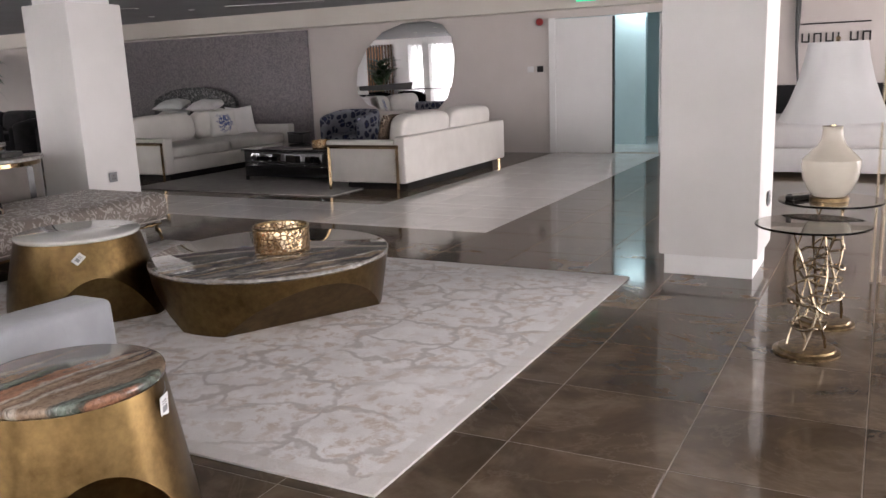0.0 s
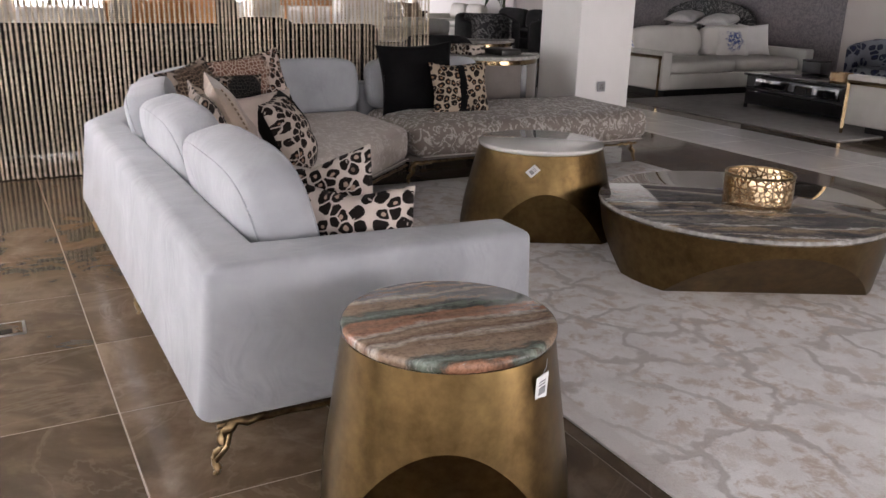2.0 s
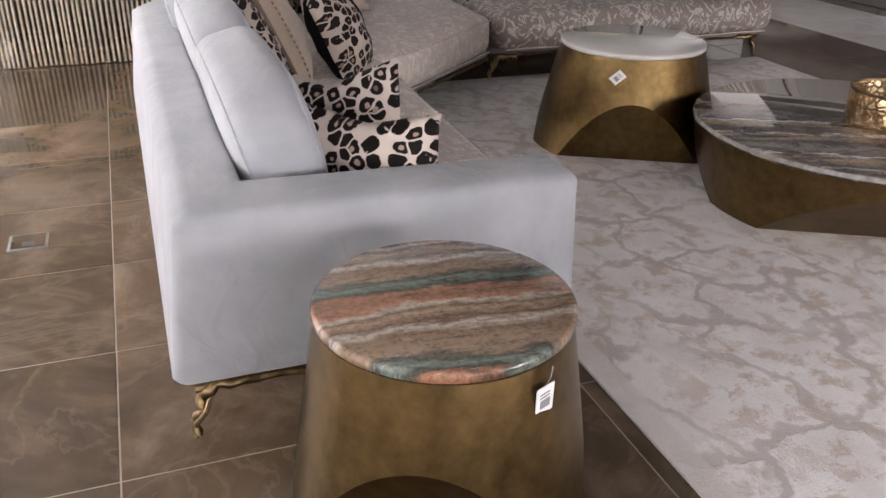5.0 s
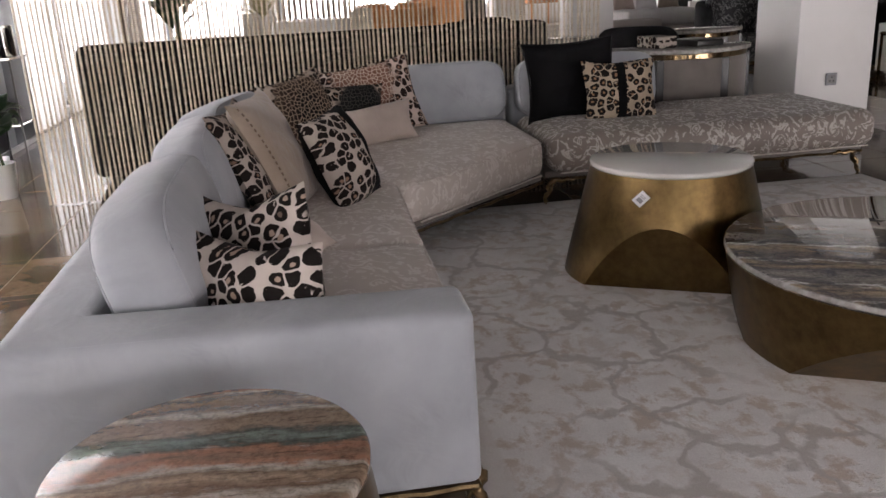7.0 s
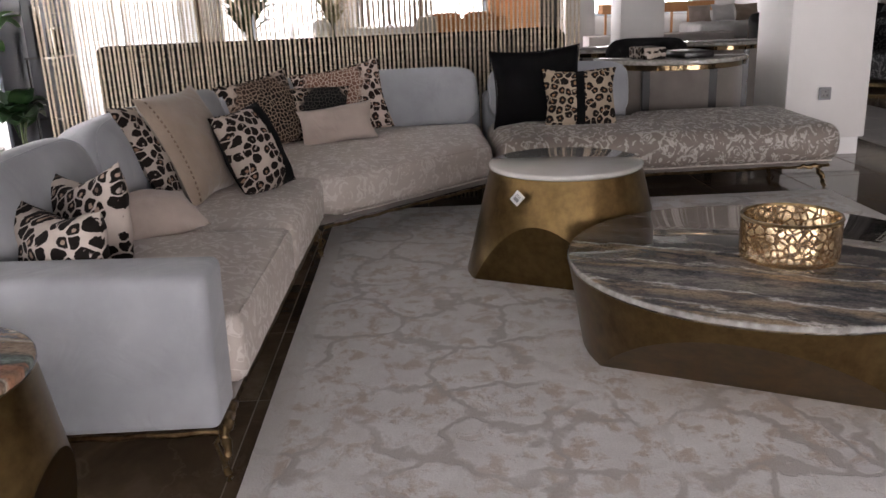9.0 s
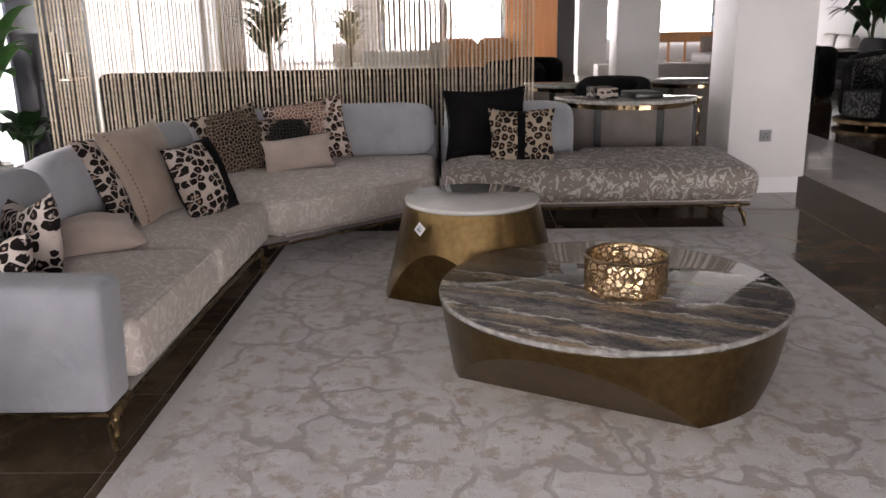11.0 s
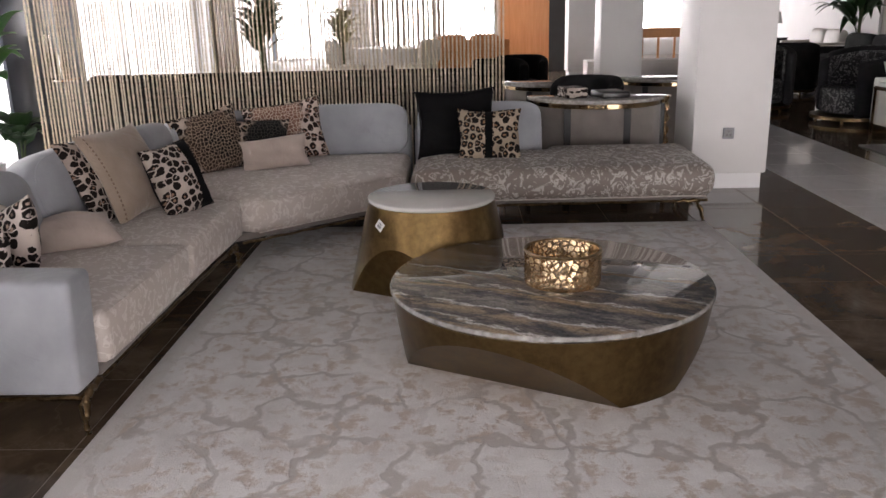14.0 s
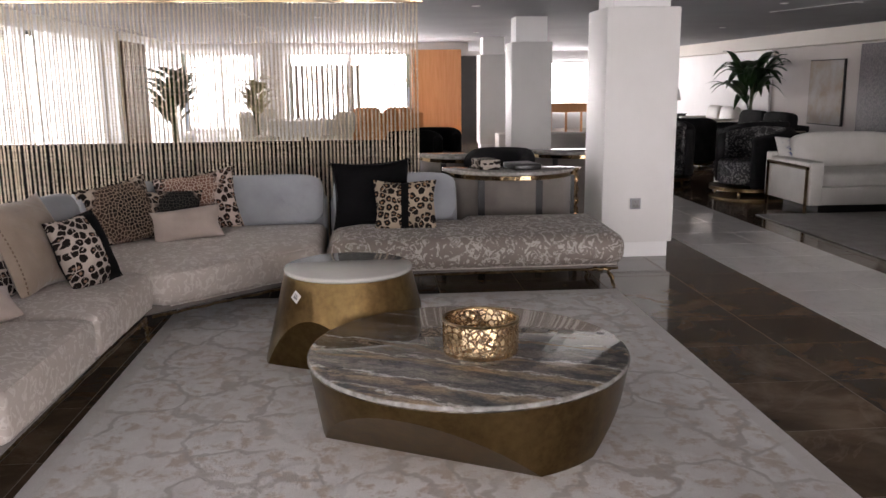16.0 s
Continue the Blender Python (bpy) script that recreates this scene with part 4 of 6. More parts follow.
def back_cushion(x, y, w, h, t, face, lean=12, p=6.0):
    """A boxed cushion with corded seams round its front and back panels."""
    m = pose(x, y, 0.405, 0, 0, face + 90) @ pose(0, 0, 0, -lean, 0, 0)
    bm = soft_block(w, t, h, p, 40, 22)
    bmesh.ops.transform(bm, matrix=m, verts=bm.verts)
    sofa_part("back_cushion", bm, "velvet")
    for q in (-0.74, 0.74):
        k = 1 - abs(q) ** p
        ring = []
        for j in range(64):
            a = 2 * math.pi * j / 64
            ca, sa = math.cos(a), math.sin(a)
            ring.append((math.copysign(w / 2 * (k * ca * ca) ** (1 / p), ca), t / 2 * q, h / 2 + math.copysign(h / 2 * (math.sqrt(k) * abs(sa)) ** (2 / (0.7 * p)), sa)))
        bm = tube(ring + ring[:1], 0.0036, 5)
        bmesh.ops.transform(bm, matrix=m, verts=bm.verts)
        sofa_part("seam", bm, "velvet", "corded seam of the cushion")


back_cushion(-2.68, 1.95, 0.92, 0.42, 0.245, 90, 15, 4.2)
back_cushion(-3.58, 1.95, 0.91, 0.42, 0.245, 90, 15, 4.2)
back_cushion(-4.40, 1.98, 0.78, 0.40, 0.24, 78, 14)
back_cushion(-5.22, 2.22, 0.80, 0.38, 0.22, 62, 12)
back_cushion(-5.68, 3.12, 0.94, 0.385, 0.17, 4, 9)
back_cushion(-5.68, 4.13, 0.95, 0.385, 0.17, 0, 9)


def branch_leg(x, y, ox, oy):
    """A cast gold leg like a twisted twig with a bracket along the rail."""
    pts = []
    for k in range(13):
        u = k / 12
        pts.append((x + ox * 0.05 * (1 - u) ** 2 + 0.007 * math.sin(u * 17), y + oy * 0.05 * (1 - u) ** 2 + 0.007 * math.cos(u * 14), 0.155 * (1 - u)))
    bm = tube(pts, 0.013, 8, None, [1.25 - 0.55 * k / 12 + 0.2 * math.sin(k * 2.1) for k in range(13)])
    tube([(x + ox * (0.05 + 0.13 * k / 6), y + oy * (0.05 + 0.13 * k / 6), 0.15 + 0.006 * math.sin(k * 2)) for k in range(7)], 0.014, 8, bm, [1.1, 1, 1.1, 0.9, 1, 0.8, 0.5])
    tube([(x + ox * 0.05, y + oy * 0.05, 0.14), (x + ox * 0.03 + 0.03 * oy, y + oy * 0.03 + 0.03 * ox, 0.10), (x + 0.012, y, 0.05)], 0.007, 6, bm)
    sofa_part("leg", bm, "gold", "twisted gold twig leg")


for x, y, ox, oy in ((-2.0, 1.59, 0, 1), (-2.0, 2.62, -1, 0), (-4.02, 2.66, 1, 0), (-4.92, 3.62, 0, 1), (-5.0, 5.67, 0, -1), (-5.9, 5.7, 1, 0), (-5.9, 3.6, 1, 0), (-4.6, 1.6, 1, 0), (-3.3, 1.6, 1, 0), (-5.9, 2.3, 0, 1)):
    branch_leg(x, y, ox, oy)

# scatter cushions
cushion("cushion", -2.31, 2.12, 0.41, 0.42, 0.30, 0.17, -36, 7, "leo", "leopard print velvet lumbar cushion slouched by the arm", seed=1, fold=0.10, pinch=0.06)
cushion("cushion", -2.57, 2.12, 0.41, 0.43, 0.37, 0.16, -39, 6, "leo", "leopard print velvet cushion with a sunken top", roll=-7, seed=2, fold=0.18, pinch=0.06)
cushion("cushion", -3.02, 2.21, 0.43, 0.38, 0.26, 0.17, 38, 68, "beige", "beige linen cushion lying back on the seat", seed=3, pinch=0.03, soft=0.6)
tan_cushion = cushion("cushion", -3.76, 2.27, 0.405, 0.58, 0.53, 0.16, 80, 25, "tan", "large tan silk cushion with a stitched flange", seed=4)
cushion("cushion", -3.67, 2.17, 0.41, 0.57, 0.49, 0.13, 83, 25, "leo_small", "spotted cushion behind the tan silk one", seed=14)
round_cushion = cushion("cushion", -3.77, 2.50, 0.415, 0.30, 0.40, 0.21, 50, 24, "leo_small", "spotted velvet cushion with a black back", roll=-8, seed=5, pinch=0.02, soft=0.5)
bm = pillow_mesh(0.303, 0.40, 0.216, seed=5, pinch=0.02, soft=0.5)
bmesh.ops.delete(bm, geom=[f for f in bm.faces if f.calc_center_median().x < 0.055 and f.calc_center_median().y < 0.0], context="FACES")
part("back_panel", bm, "black", round_cushion, "black velvet back panel", angle=70)
cushion("cushion", -4.98, 2.35, 0.41, 0.50, 0.45, 0.15, 40, 22, "snake", "brown reptile print cushion with leopard edges", roll=-9, seed=6, piping="leo_dense")
cushion("cushion", -5.34, 2.74, 0.415, 0.58, 0.46, 0.14, 6, 23, "leo_pink", "rose leopard print cushion", roll=-9, seed=7, piping="leo_dense")
cushion("cushion", -5.13, 2.55, 0.415, 0.48, 0.35, 0.12, 22, 19, "leo_dense", "dark leopard lumbar cushion", roll=3, seed=8)
cushion("cushion", -5.03, 2.71, 0.415, 0.48, 0.235, 0.12, 22, 18, "beige", "plain beige linen lumbar cushion", roll=-4, seed=9)
cushion("cushion", -5.41, 3.96, 0.41, 0.58, 0.50, 0.14, -6, 12, "black", "large black velvet cushion with a thin trim", roll=-3, seed=10, piping="charcoal")
spotted = cushion("cushion", -5.21, 4.19, 0.41, 0.46, 0.38, 0.14, -5, 13, "leo_mid", "leopard print cushion with a dark centre band", seed=11)
# dark strip laid along the cushion's middle fold
bm = pillow_mesh(0.46, 0.38, 0.146, seed=11)
bmesh.ops.delete(bm, geom=[f for f in bm.faces if abs(f.calc_center_median().x) > 0.03], context="FACES")
part("band", bm, "black", spotted, "dark strip down the middle fold", angle=70)
stitches = bmesh.new()
for k in range(20):
    dash = []
    for q in (0.0, 0.55):
        b = -0.92 + 1.84 * (k + q) / 20
        a = -0.90
        dash.append((0.29 * a * (1 - 0.10 * (1 - b * b)), -0.08 * ((1 - a * a) * (1 - b * b)) ** 0.42 * 1.08 - 0.003, 0.265 + 0.265 * b * (1 - 0.10 * (1 - a * a))))
    tube(dash, 0.0042, 5, stitches)
part("stitching", stitches, "slat", tan_cushion, "dark stitches inside the flange")



# ---- drum tables ----
def drum_table(name, x, y, height, r_top, r_low, top_t, top_mat, edge_mat, label, chord, apex, turn=-28.0, overhang=0.0):
    """A tapered bronze drum with three slanting arched cuts and a stone top."""
    t = thing(name, x, y, 0.0135 if name != "side_table" else 0.001, 0, label, "table", "drum tables")
    h = height - top_t
    rim = r_top - 0.004
    bm = lathe([(0, 0), (r_low, 0)] + [(r_low + (rim - r_low) * k / 10, h * k / 10) for k in range(1, 11)] + [(0, h)], 72)
    for k in range(3):
        a = radians(turn + 120 * k)
        d0 = chord
        ra = r_low + (rim - r_low) * apex / h
        lean = (ra - d0) / apex
        nrm = Vector((math.cos(a), math.sin(a), -lean)).normalized()
        geo = bmesh.ops.bisect_plane(bm, geom=bm.verts[:] + bm.edges[:] + bm.faces[:], plane_co=Vector((math.cos(a) * d0, math.sin(a) * d0, 0)), plane_no=nrm, clear_outer=True, dist=1e-5)
        edge = [e for e in geo["geom_cut"] if isinstance(e, bmesh.types.BMEdge)]
        bmesh.ops.contextual_create(bm, geom=edge)
    part("body", bm, "bronze", t, "brushed bronze drum with arched cuts", True, 25)
    e = 0.008
    part("tabletop", lathe([(0, h), (r_top - 0.006, h), (r_top, h + e), (r_top, height - e), (r_top - 0.003, height - 0.003), (r_top - e, height), (0, height)], 96), top_mat, t, angle=60)
    if edge_mat != top_mat:
        part("edge_band", lathe([(r_top + 0.0005, h + 0.009), (r_top + 0.0015, h + 0.009), (r_top + 0.0015, height - 0.0085), (r_top - 0.004, height - 0.002), (r_top - 0.005, height - 0.004)], 96), edge_mat, t, "pale bevelled stone edge", angle=60)
    return t


drum_table("side_table", -1.59, 2.085, 0.54, 0.265, 0.338, 0.03, "onyx", "onyx", "bronze drum side table with a striped stone top", 0.185, 0.33)
drum_table("drum_table", -3.70, 3.83, 0.495, 0.345, 0.455, 0.025, "white_stone", "white_stone", "bronze drum table with a polished white top", 0.325, 0.28)
drum_table("coffee_table", -2.74, 4.37, 0.325, 0.69, 0.635, 0.028, "grey_stone", "edge_stone", "low round bronze coffee table with a dark banded stone top", 0.43, 0.245)


def price_tag(x, y, z, face, roll, lean):
    t = thing("price_tag", x, y, z, 0, "small white printed price tag stuck to the table", "price tag", "price tags")
    m = pose(0, 0, 0, 0, 0, face + 90) @ pose(0, 0, 0, lean, 0, 0) @ pose(0, 0, 0, 0, roll, 0)
    bm = box(-0.022, 0.022, -0.0012, 0.0012, -0.034, 0.034, 0.0005, 1)
    bmesh.ops.transform(bm, matrix=m, verts=bm.verts)
    card = part("card", bm, "paper", t, smooth=False)
    bm = box(-0.012, 0.012, -0.0022, -0.0013, -0.018, 0.002)
    for q in (0.010, 0.018):
        box(-0.014, 0.010, -0.0022, -0.0013, q - 0.002, q + 0.001, bm=bm)
    bmesh.ops.transform(bm, matrix=m, verts=bm.verts)
    part("print", bm, "ink", card, "grey printed block and lines", smooth=False)


price_tag(-3.395, 3.575, 0.415, -42, 45, 14)
price_tag(-1.333, 2.187, 0.445, 19, -6, 6)
solid("tag_string", tube([(-1.334, 2.19, 0.478), (-1.33, 2.195, 0.495), (-1.336, 2.2, 0.512)], 0.0012, 5), "ink", None, "thin string holding the price tag", "string")

votive = thing("candle_holder", -2.69, 4.42, 0.326, 0, "low round gold mosaic glass candle holder", "candle holder")
bowl = part("bowl", lathe([(0, 0.001), (0.150, 0.001), (0.160, 0.010), (0.163, 0.03), (0.163, 0.15), (0.160, 0.158), (0.156, 0.15), (0.155, 0.03), (0.14, 0.012), (0, 0.012)], 64), "gilt", votive, angle=50)
part("rim", lathe([(0.163, 0.150), (0.166, 0.154), (0.163, 0.160), (0.156, 0.160), (0.155, 0.152), (0.163, 0.150)], 64), "gold", bowl)


# ---- bead curtain ----
CX, CY0, CY1, CZ = -6.04, 0.585, 4.35, 2.08
bead_curtain = thing("bead_curtain", CX, CY0, 0, 0, "champagne gold bead curtain hung from a slim rail", "bead curtain")
part("rail", box(-0.02, 0.02, -0.03, CY1 - CY0 + 0.03, CZ, CZ + 0.03, 0.003), "brass", bead_curtain, "slim brass rail")
for q in (0.1, 1.3, 2.6, 3.8):
    part("hanger", tube([(0, q, CZ + 0.03), (0, q, CEIL)], 0.004, 6), "brass", bead_curtain)


def strand_mesh(seed):
    rnd = random.Random(seed)
    verts, faces = [], []
    z = 0.006
    while z < CZ - 0.005:
        a = rnd.uniform(-0.5, 0.5)
        w, hgt, th = 0.0132 * rnd.uniform(0.85, 1.1), 0.0068, 0.0085
        k = len(verts)
        ca, sa = math.cos(a), math.sin(a)
        for px, py, pz in ((-th, 0, 0), (th, 0, 0), (0, -w, 0), (0, w, 0), (0, 0, -hgt), (0, 0, hgt)):
            verts.append((px * ca - py * sa, px * sa + py * ca, z + hgt + pz))
        for i, j in ((0, 2), (2, 1), (1, 3), (3, 0)):
            faces += [(k + i, k + j, k + 5), (k + j, k + i, k + 4)]
        z += 0.0112
    me = bpy.data.meshes.new("strand")
    me.from_pydata(verts, [], faces)
    me.materials.append(MAT["bead"])
    return me


strands = [strand_mesh(k) for k in range(5)]
y, k = 0.0, 0
rnd = random.Random(5)
while y < CY1 - CY0:
    piece("strand", strands[k % 5], bead_curtain, pose(rnd.uniform(-0.012, 0.012), y, 0, 0, 0, rnd.uniform(-25, 25)))
    y += rnd.uniform(0.027, 0.036) 
    k += 1


# ---- beyond the bead curtain ----
bs = thing("sofa", -6.85, 2.45, 0, 0, "long dark velvet sofa with its back to the bead curtain", "sofa")
part("backrest", prism([(0.12, -1.68), (0.34, -1.68), (0.34, 1.68), (0.12, 1.68)], 0.06, 0.98, 0.06, 4), "charcoal", bs)
part("seat", prism([(-0.65, -1.6), (0.119, -1.6), (0.119, 1.6), (-0.65, 1.6)], 0.12, 0.44, 0.06, 4), "charcoal", bs)
for s in (-1, 1):
    part("arm", prism([(-0.65, s * 1.61), (0.119, s * 1.61), (0.119, s * 1.68), (-0.65, s * 1.68)], 0.06, 0.62, 0.02, 3), "charcoal", bs)
for a in (-0.6, 0.28):
    for b in (-1.55, 1.55):
        part("leg", box(a - 0.025, a + 0.025, b - 0.025, b + 0.025, 0, 0.12), "dark", bs, smooth=False)


def blade(bm, base, yaw, reach, rise, width, droop, n=9):
    """One broad leaf on an arching rib, folded along its middle."""
    rows = []
    c, s = math.cos(yaw), math.sin(yaw)
    for k in range(n + 1):
        u = k / n
        r, z = reach * (u ** 1.15), rise * math.sin(u * 1.5) - droop * u ** 2.6
        w = width * (math.sin(math.pi * min(1, 0.08 + 0.92 * u)) ** 0.75) * (1 if u < 1 else 0.02) * (0.08 if u < 0.25 else 1)
        p = Vector(base) + Vector((c * r, s * r, z))
        side = Vector((-s, c, 0))
        rows.append([bm.verts.new(p - side * w + Vector((0, 0, 0.25 * w))), bm.verts.new(p), bm.verts.new(p + side * w + Vector((0, 0, 0.25 * w)))])
    for a, b in zip(rows, rows[1:]):
        for j in (0, 1):
            bm.faces.new((a[j], a[j + 1], b[j + 1], b[j]))


def palm(x, y, height, pot_r, pot_h, leaves, reach, width, label, material="leaf", seed=0, trunk=True, pot="pot", low=0.42, high=0.74, sag=(0.15, 0.75), lift=(0.45, 1.15)):
    p = thing("potted_plant", x, y, 0, 0, label, "plant", "potted plants")
    part("pot", lathe([(0, 0), (pot_r * 0.78, 0), (pot_r * 0.8, 0.01), (pot_r, pot_h - 0.01), (pot_r, pot_h), (pot_r * 0.9, pot_h), (pot_r * 0.88, pot_h - 0.05), (0, pot_h - 0.05)], 32), pot, p)
    part("soil", lathe([(0, pot_h - 0.03), (pot_r * 0.85, pot_h - 0.035), (pot_r * 0.85, pot_h - 0.049)], 24), "soil", p)
    rnd = random.Random(seed)
    bm = bmesh.new()
    for k in range(4 if trunk else 2):
        a = rnd.uniform(0, 6.28)
        tube([(0.05 * math.cos(a), 0.05 * math.sin(a), pot_h - 0.04), (0.03 * math.cos(a), 0.03 * math.sin(a), height * 0.45), (0.06 * math.cos(a), 0.06 * math.sin(a), height * 0.68)], 0.022 if trunk else 0.01, 8, bm)
    part("stem", bm, "stem", p)
    for k in range(leaves):
        bm = bmesh.new()
        a = k * 2.4 + rnd.uniform(-0.3, 0.3)
        u = rnd.uniform(low, high)
        blade(bm, (0.03 * math.cos(a), 0.03 * math.sin(a), height * u), a, reach * rnd.uniform(0.7, 1.1), (height * (1 - u)) * rnd.uniform(*lift), width * rnd.uniform(0.8, 1.15), reach * rnd.uniform(*sag))
        bmesh.ops.solidify(bm, geom=bm.faces[:], thickness=0.003)
        part("leaf", bm, material, p, angle=80)
    return p


palm(-17.3, 12.2, 2.15, 0.25, 0.45, 42, 0.95, 0.115, "tall dark green plant with long drooping leaves", seed=2, low=0.32, high=0.76)
palm(-15.0, 0.35, 2.1, 0.22, 0.4, 46, 0.66, 0.095, "tall leafy plant in front of the windows", seed=3, low=0.26, high=0.78, sag=(0.0, 0.25), lift=(0.28, 0.6))
palm(-16.2, 1.65, 1.75, 0.22, 0.4, 46, 0.42, 0.06, "pale yellow-green leafy plant before the windows", "pale_leaf", seed=9, low=0.40, high=0.85, sag=(0.05, 0.4), lift=(0.3, 0.8))
palm(-6.42, 0.17, 0.74, 0.12, 0.24, 18, 0.24, 0.085, "small leafy plant in a white pot", seed=4, trunk=False)
# broad paddle leaves on three thick woody trunks
big = thing("potted_plant", -6.27, -0.10, 0, 0, "broad-leaved plant with thick woody trunks in a white pot", "plant", "potted plants")
part("pot", lathe([(0, 0), (0.14, 0), (0.145, 0.01), (0.18, 0.27), (0.18, 0.28), (0.165, 0.28), (0.16, 0.24), (0, 0.24)], 32), "pot", big)
part("soil", lathe([(0, 0.255), (0.155, 0.25), (0.155, 0.245)], 24), "soil", big)
prnd = random.Random(31)
for k, (ax, ay, top) in enumerate(((-0.08, 0.03, 0.98), (0.06, 0.07, 1.12), (0.03, -0.08, 1.28))):
    part("trunk", tube([(ax * 0.7, ay * 0.7, 0.24), (ax * 0.9, ay * 0.9, 0.55), (ax * 1.2, ay * 1.2, top)], 0.034, 10, None, [1.25, 1.0, 0.6]), "bark", big)
    for j in range(8):
        bm = bmesh.new()
        blade(bm, (ax * 1.2, ay * 1.2, top - 0.03 - 0.02 * j), j * 2.4 + k * 0.8 + prnd.uniform(-0.3, 0.3), prnd.uniform(0.30, 0.52), prnd.uniform(0.22, 0.5), prnd.uniform(0.085, 0.125), prnd.uniform(0.02, 0.30), 14)
        bmesh.ops.solidify(bm, geom=bm.faces[:], thickness=0.003)
        part("leaf", bm, "bright_leaf", big, angle=80)
for by, bz, reach, rise, wide in ((0.02, 0.66, 0.50, 0.60, 0.115), (0.10, 0.92, 0.48, 0.64, 0.105), (-0.02, 1.10, 0.42, 0.50, 0.11)):
    bm = bmesh.new()
    blade(bm, (0.02, by, bz), 1.50, reach, rise, wide, 0.03, 16)
    bmesh.ops.solidify(bm, geom=bm.faces[:], thickness=0.003)
    part("leaf", bm, "bright_leaf", big, angle=80)
navy_screen = thing("navy_screen", -8.2, -0.35, 0, 0, "wide dark navy display panel behind the plants", "display panel")
for k in range(3):
    part("panel", box(-0.85 + 0.57 * k, -0.285 + 0.57 * k, -0.018, 0.018, 0.05, 2.0, 0.004), "navy", navy_screen)
part("foot_rail", box(-0.86, 0.86, -0.03, 0.03, 0, 0.049, 0.004), "dark", navy_screen, "dark foot rail")


shelf = thing("console_table", -8.0, -0.18, 0, 0, "slim steel console with a mirrored top", "table")
part("top", box(-0.22, 0.22, -0.14, 0.14, 0.845, 0.865, 0.003), "chrome", shelf, "mirrored top", smooth=False)
part("lower_shelf", box(-0.18, 0.18, -0.115, 0.115, 0.30, 0.315, 0.003), "chrome", shelf, smooth=False)
for a in (-0.20, 0.185):
    for b in (-0.135, 0.12):
        part("leg", box(a, a + 0.015, b, b + 0.015, 0, 0.845), "dark", shelf, smooth=False)
vase = thing("silver_vase", -8.0, -0.25, 0.866, 0, "tall polished silver cylinder vase on the console", "vase", "silver vases")
part("body", lathe([(0, 0), (0.035, 0), (0.04, 0.01), (0.045, 0.44), (0.040, 0.44), (0.034, 0.02), (0, 0.02)], 28), "chrome", vase)
vase = thing("silver_vase", -8.0, -0.11, 0.866, 0, "short wide polished silver vase on the console", "vase", "silver vases")
part("body", lathe([(0, 0), (0.06, 0), (0.066, 0.01), (0.066, 0.25), (0.060, 0.25), (0.058, 0.02), (0, 0.02)], 28), "chrome", vase)
bx = solid("white_box", box(-0.12, 0.12, -0.1, 0.1, 0, 0.2, 0.006), "white", pose(-6.85, 0.0, 0, 0, 0, 12), "plain white box beside the plant pots", "box")


def round_dining_table(x, y):
    t = thing("dining_table", x, y, 0, 0, "round dining table under a white cloth", "table")
    part("top", lathe([(0, 0.76), (0.70, 0.76), (0.71, 0.75), (0.71, 0.735), (0, 0.735)], 40), "bedding", t)
    bm = lathe([(0.712, 0.752), (0.72, 0.735), (0.73, 0.60), (0.74, 0.45), (0.732, 0.45), (0.72, 0.60), (0.712, 0.735)], 60)
    for v in bm.verts:
        k = 1 + 0.035 * math.sin(11 * math.atan2(v.co.y, v.co.x)) * max(0, 0.752 - v.co.z) / 0.3
        v.co.x, v.co.y = v.co.x * k, v.co.y * k
    part("cloth_skirt", bm, "bedding", t, "draped white cloth")
    part("pedestal", lathe([(0, 0), (0.32, 0), (0.30, 0.03), (0.08, 0.08), (0.07, 0.73), (0, 0.73)], 28), "dark", t)
    return t


def dining_chair(x, y, rz):
    c = thing("dining_chair", x, y, 0, rz, "cream upholstered dining chair with a rounded back", "chair", "chairs round the dining table")
    part("seat", prism([(-0.24, -0.24), (0.24, -0.24), (0.24, 0.24), (-0.24, 0.24)], 0.38, 0.48, 0.03, 3, 0.0, None, 0.06), "ivory", c)
    bm = soft_block(0.50, 0.09, 0.48, 5)
    bmesh.ops.transform(bm, matrix=pose(0, 0.24, 0.47, -8, 0, 0), verts=bm.verts)
    part("backrest", bm, "ivory", c)
    for a in (-0.2, 0.2):
        for b in (-0.2, 0.2):
            part("leg", tube([(a, b, 0.38), (a * 1.1, b * 1.1, 0)], 0.016, 8, None, [1.2, 0.8]), "slat", c)
    return c


round_dining_table(-16.6, 2.55)
for k in range(4):
    a = 40 + 90 * k
    dining_chair(-16.6 + 1.05 * math.cos(radians(a)), 2.55 + 1.05 * math.sin(radians(a)), a - 90)

# ---- curved desk and chairs beyond the daybed ----
def arc(r, a0, a1, n=20):
    return [(r * math.cos(radians(a0 + (a1 - a0) * k / n)), r * math.sin(radians(a0 + (a1 - a0) * k / n))) for k in range(n + 1)]


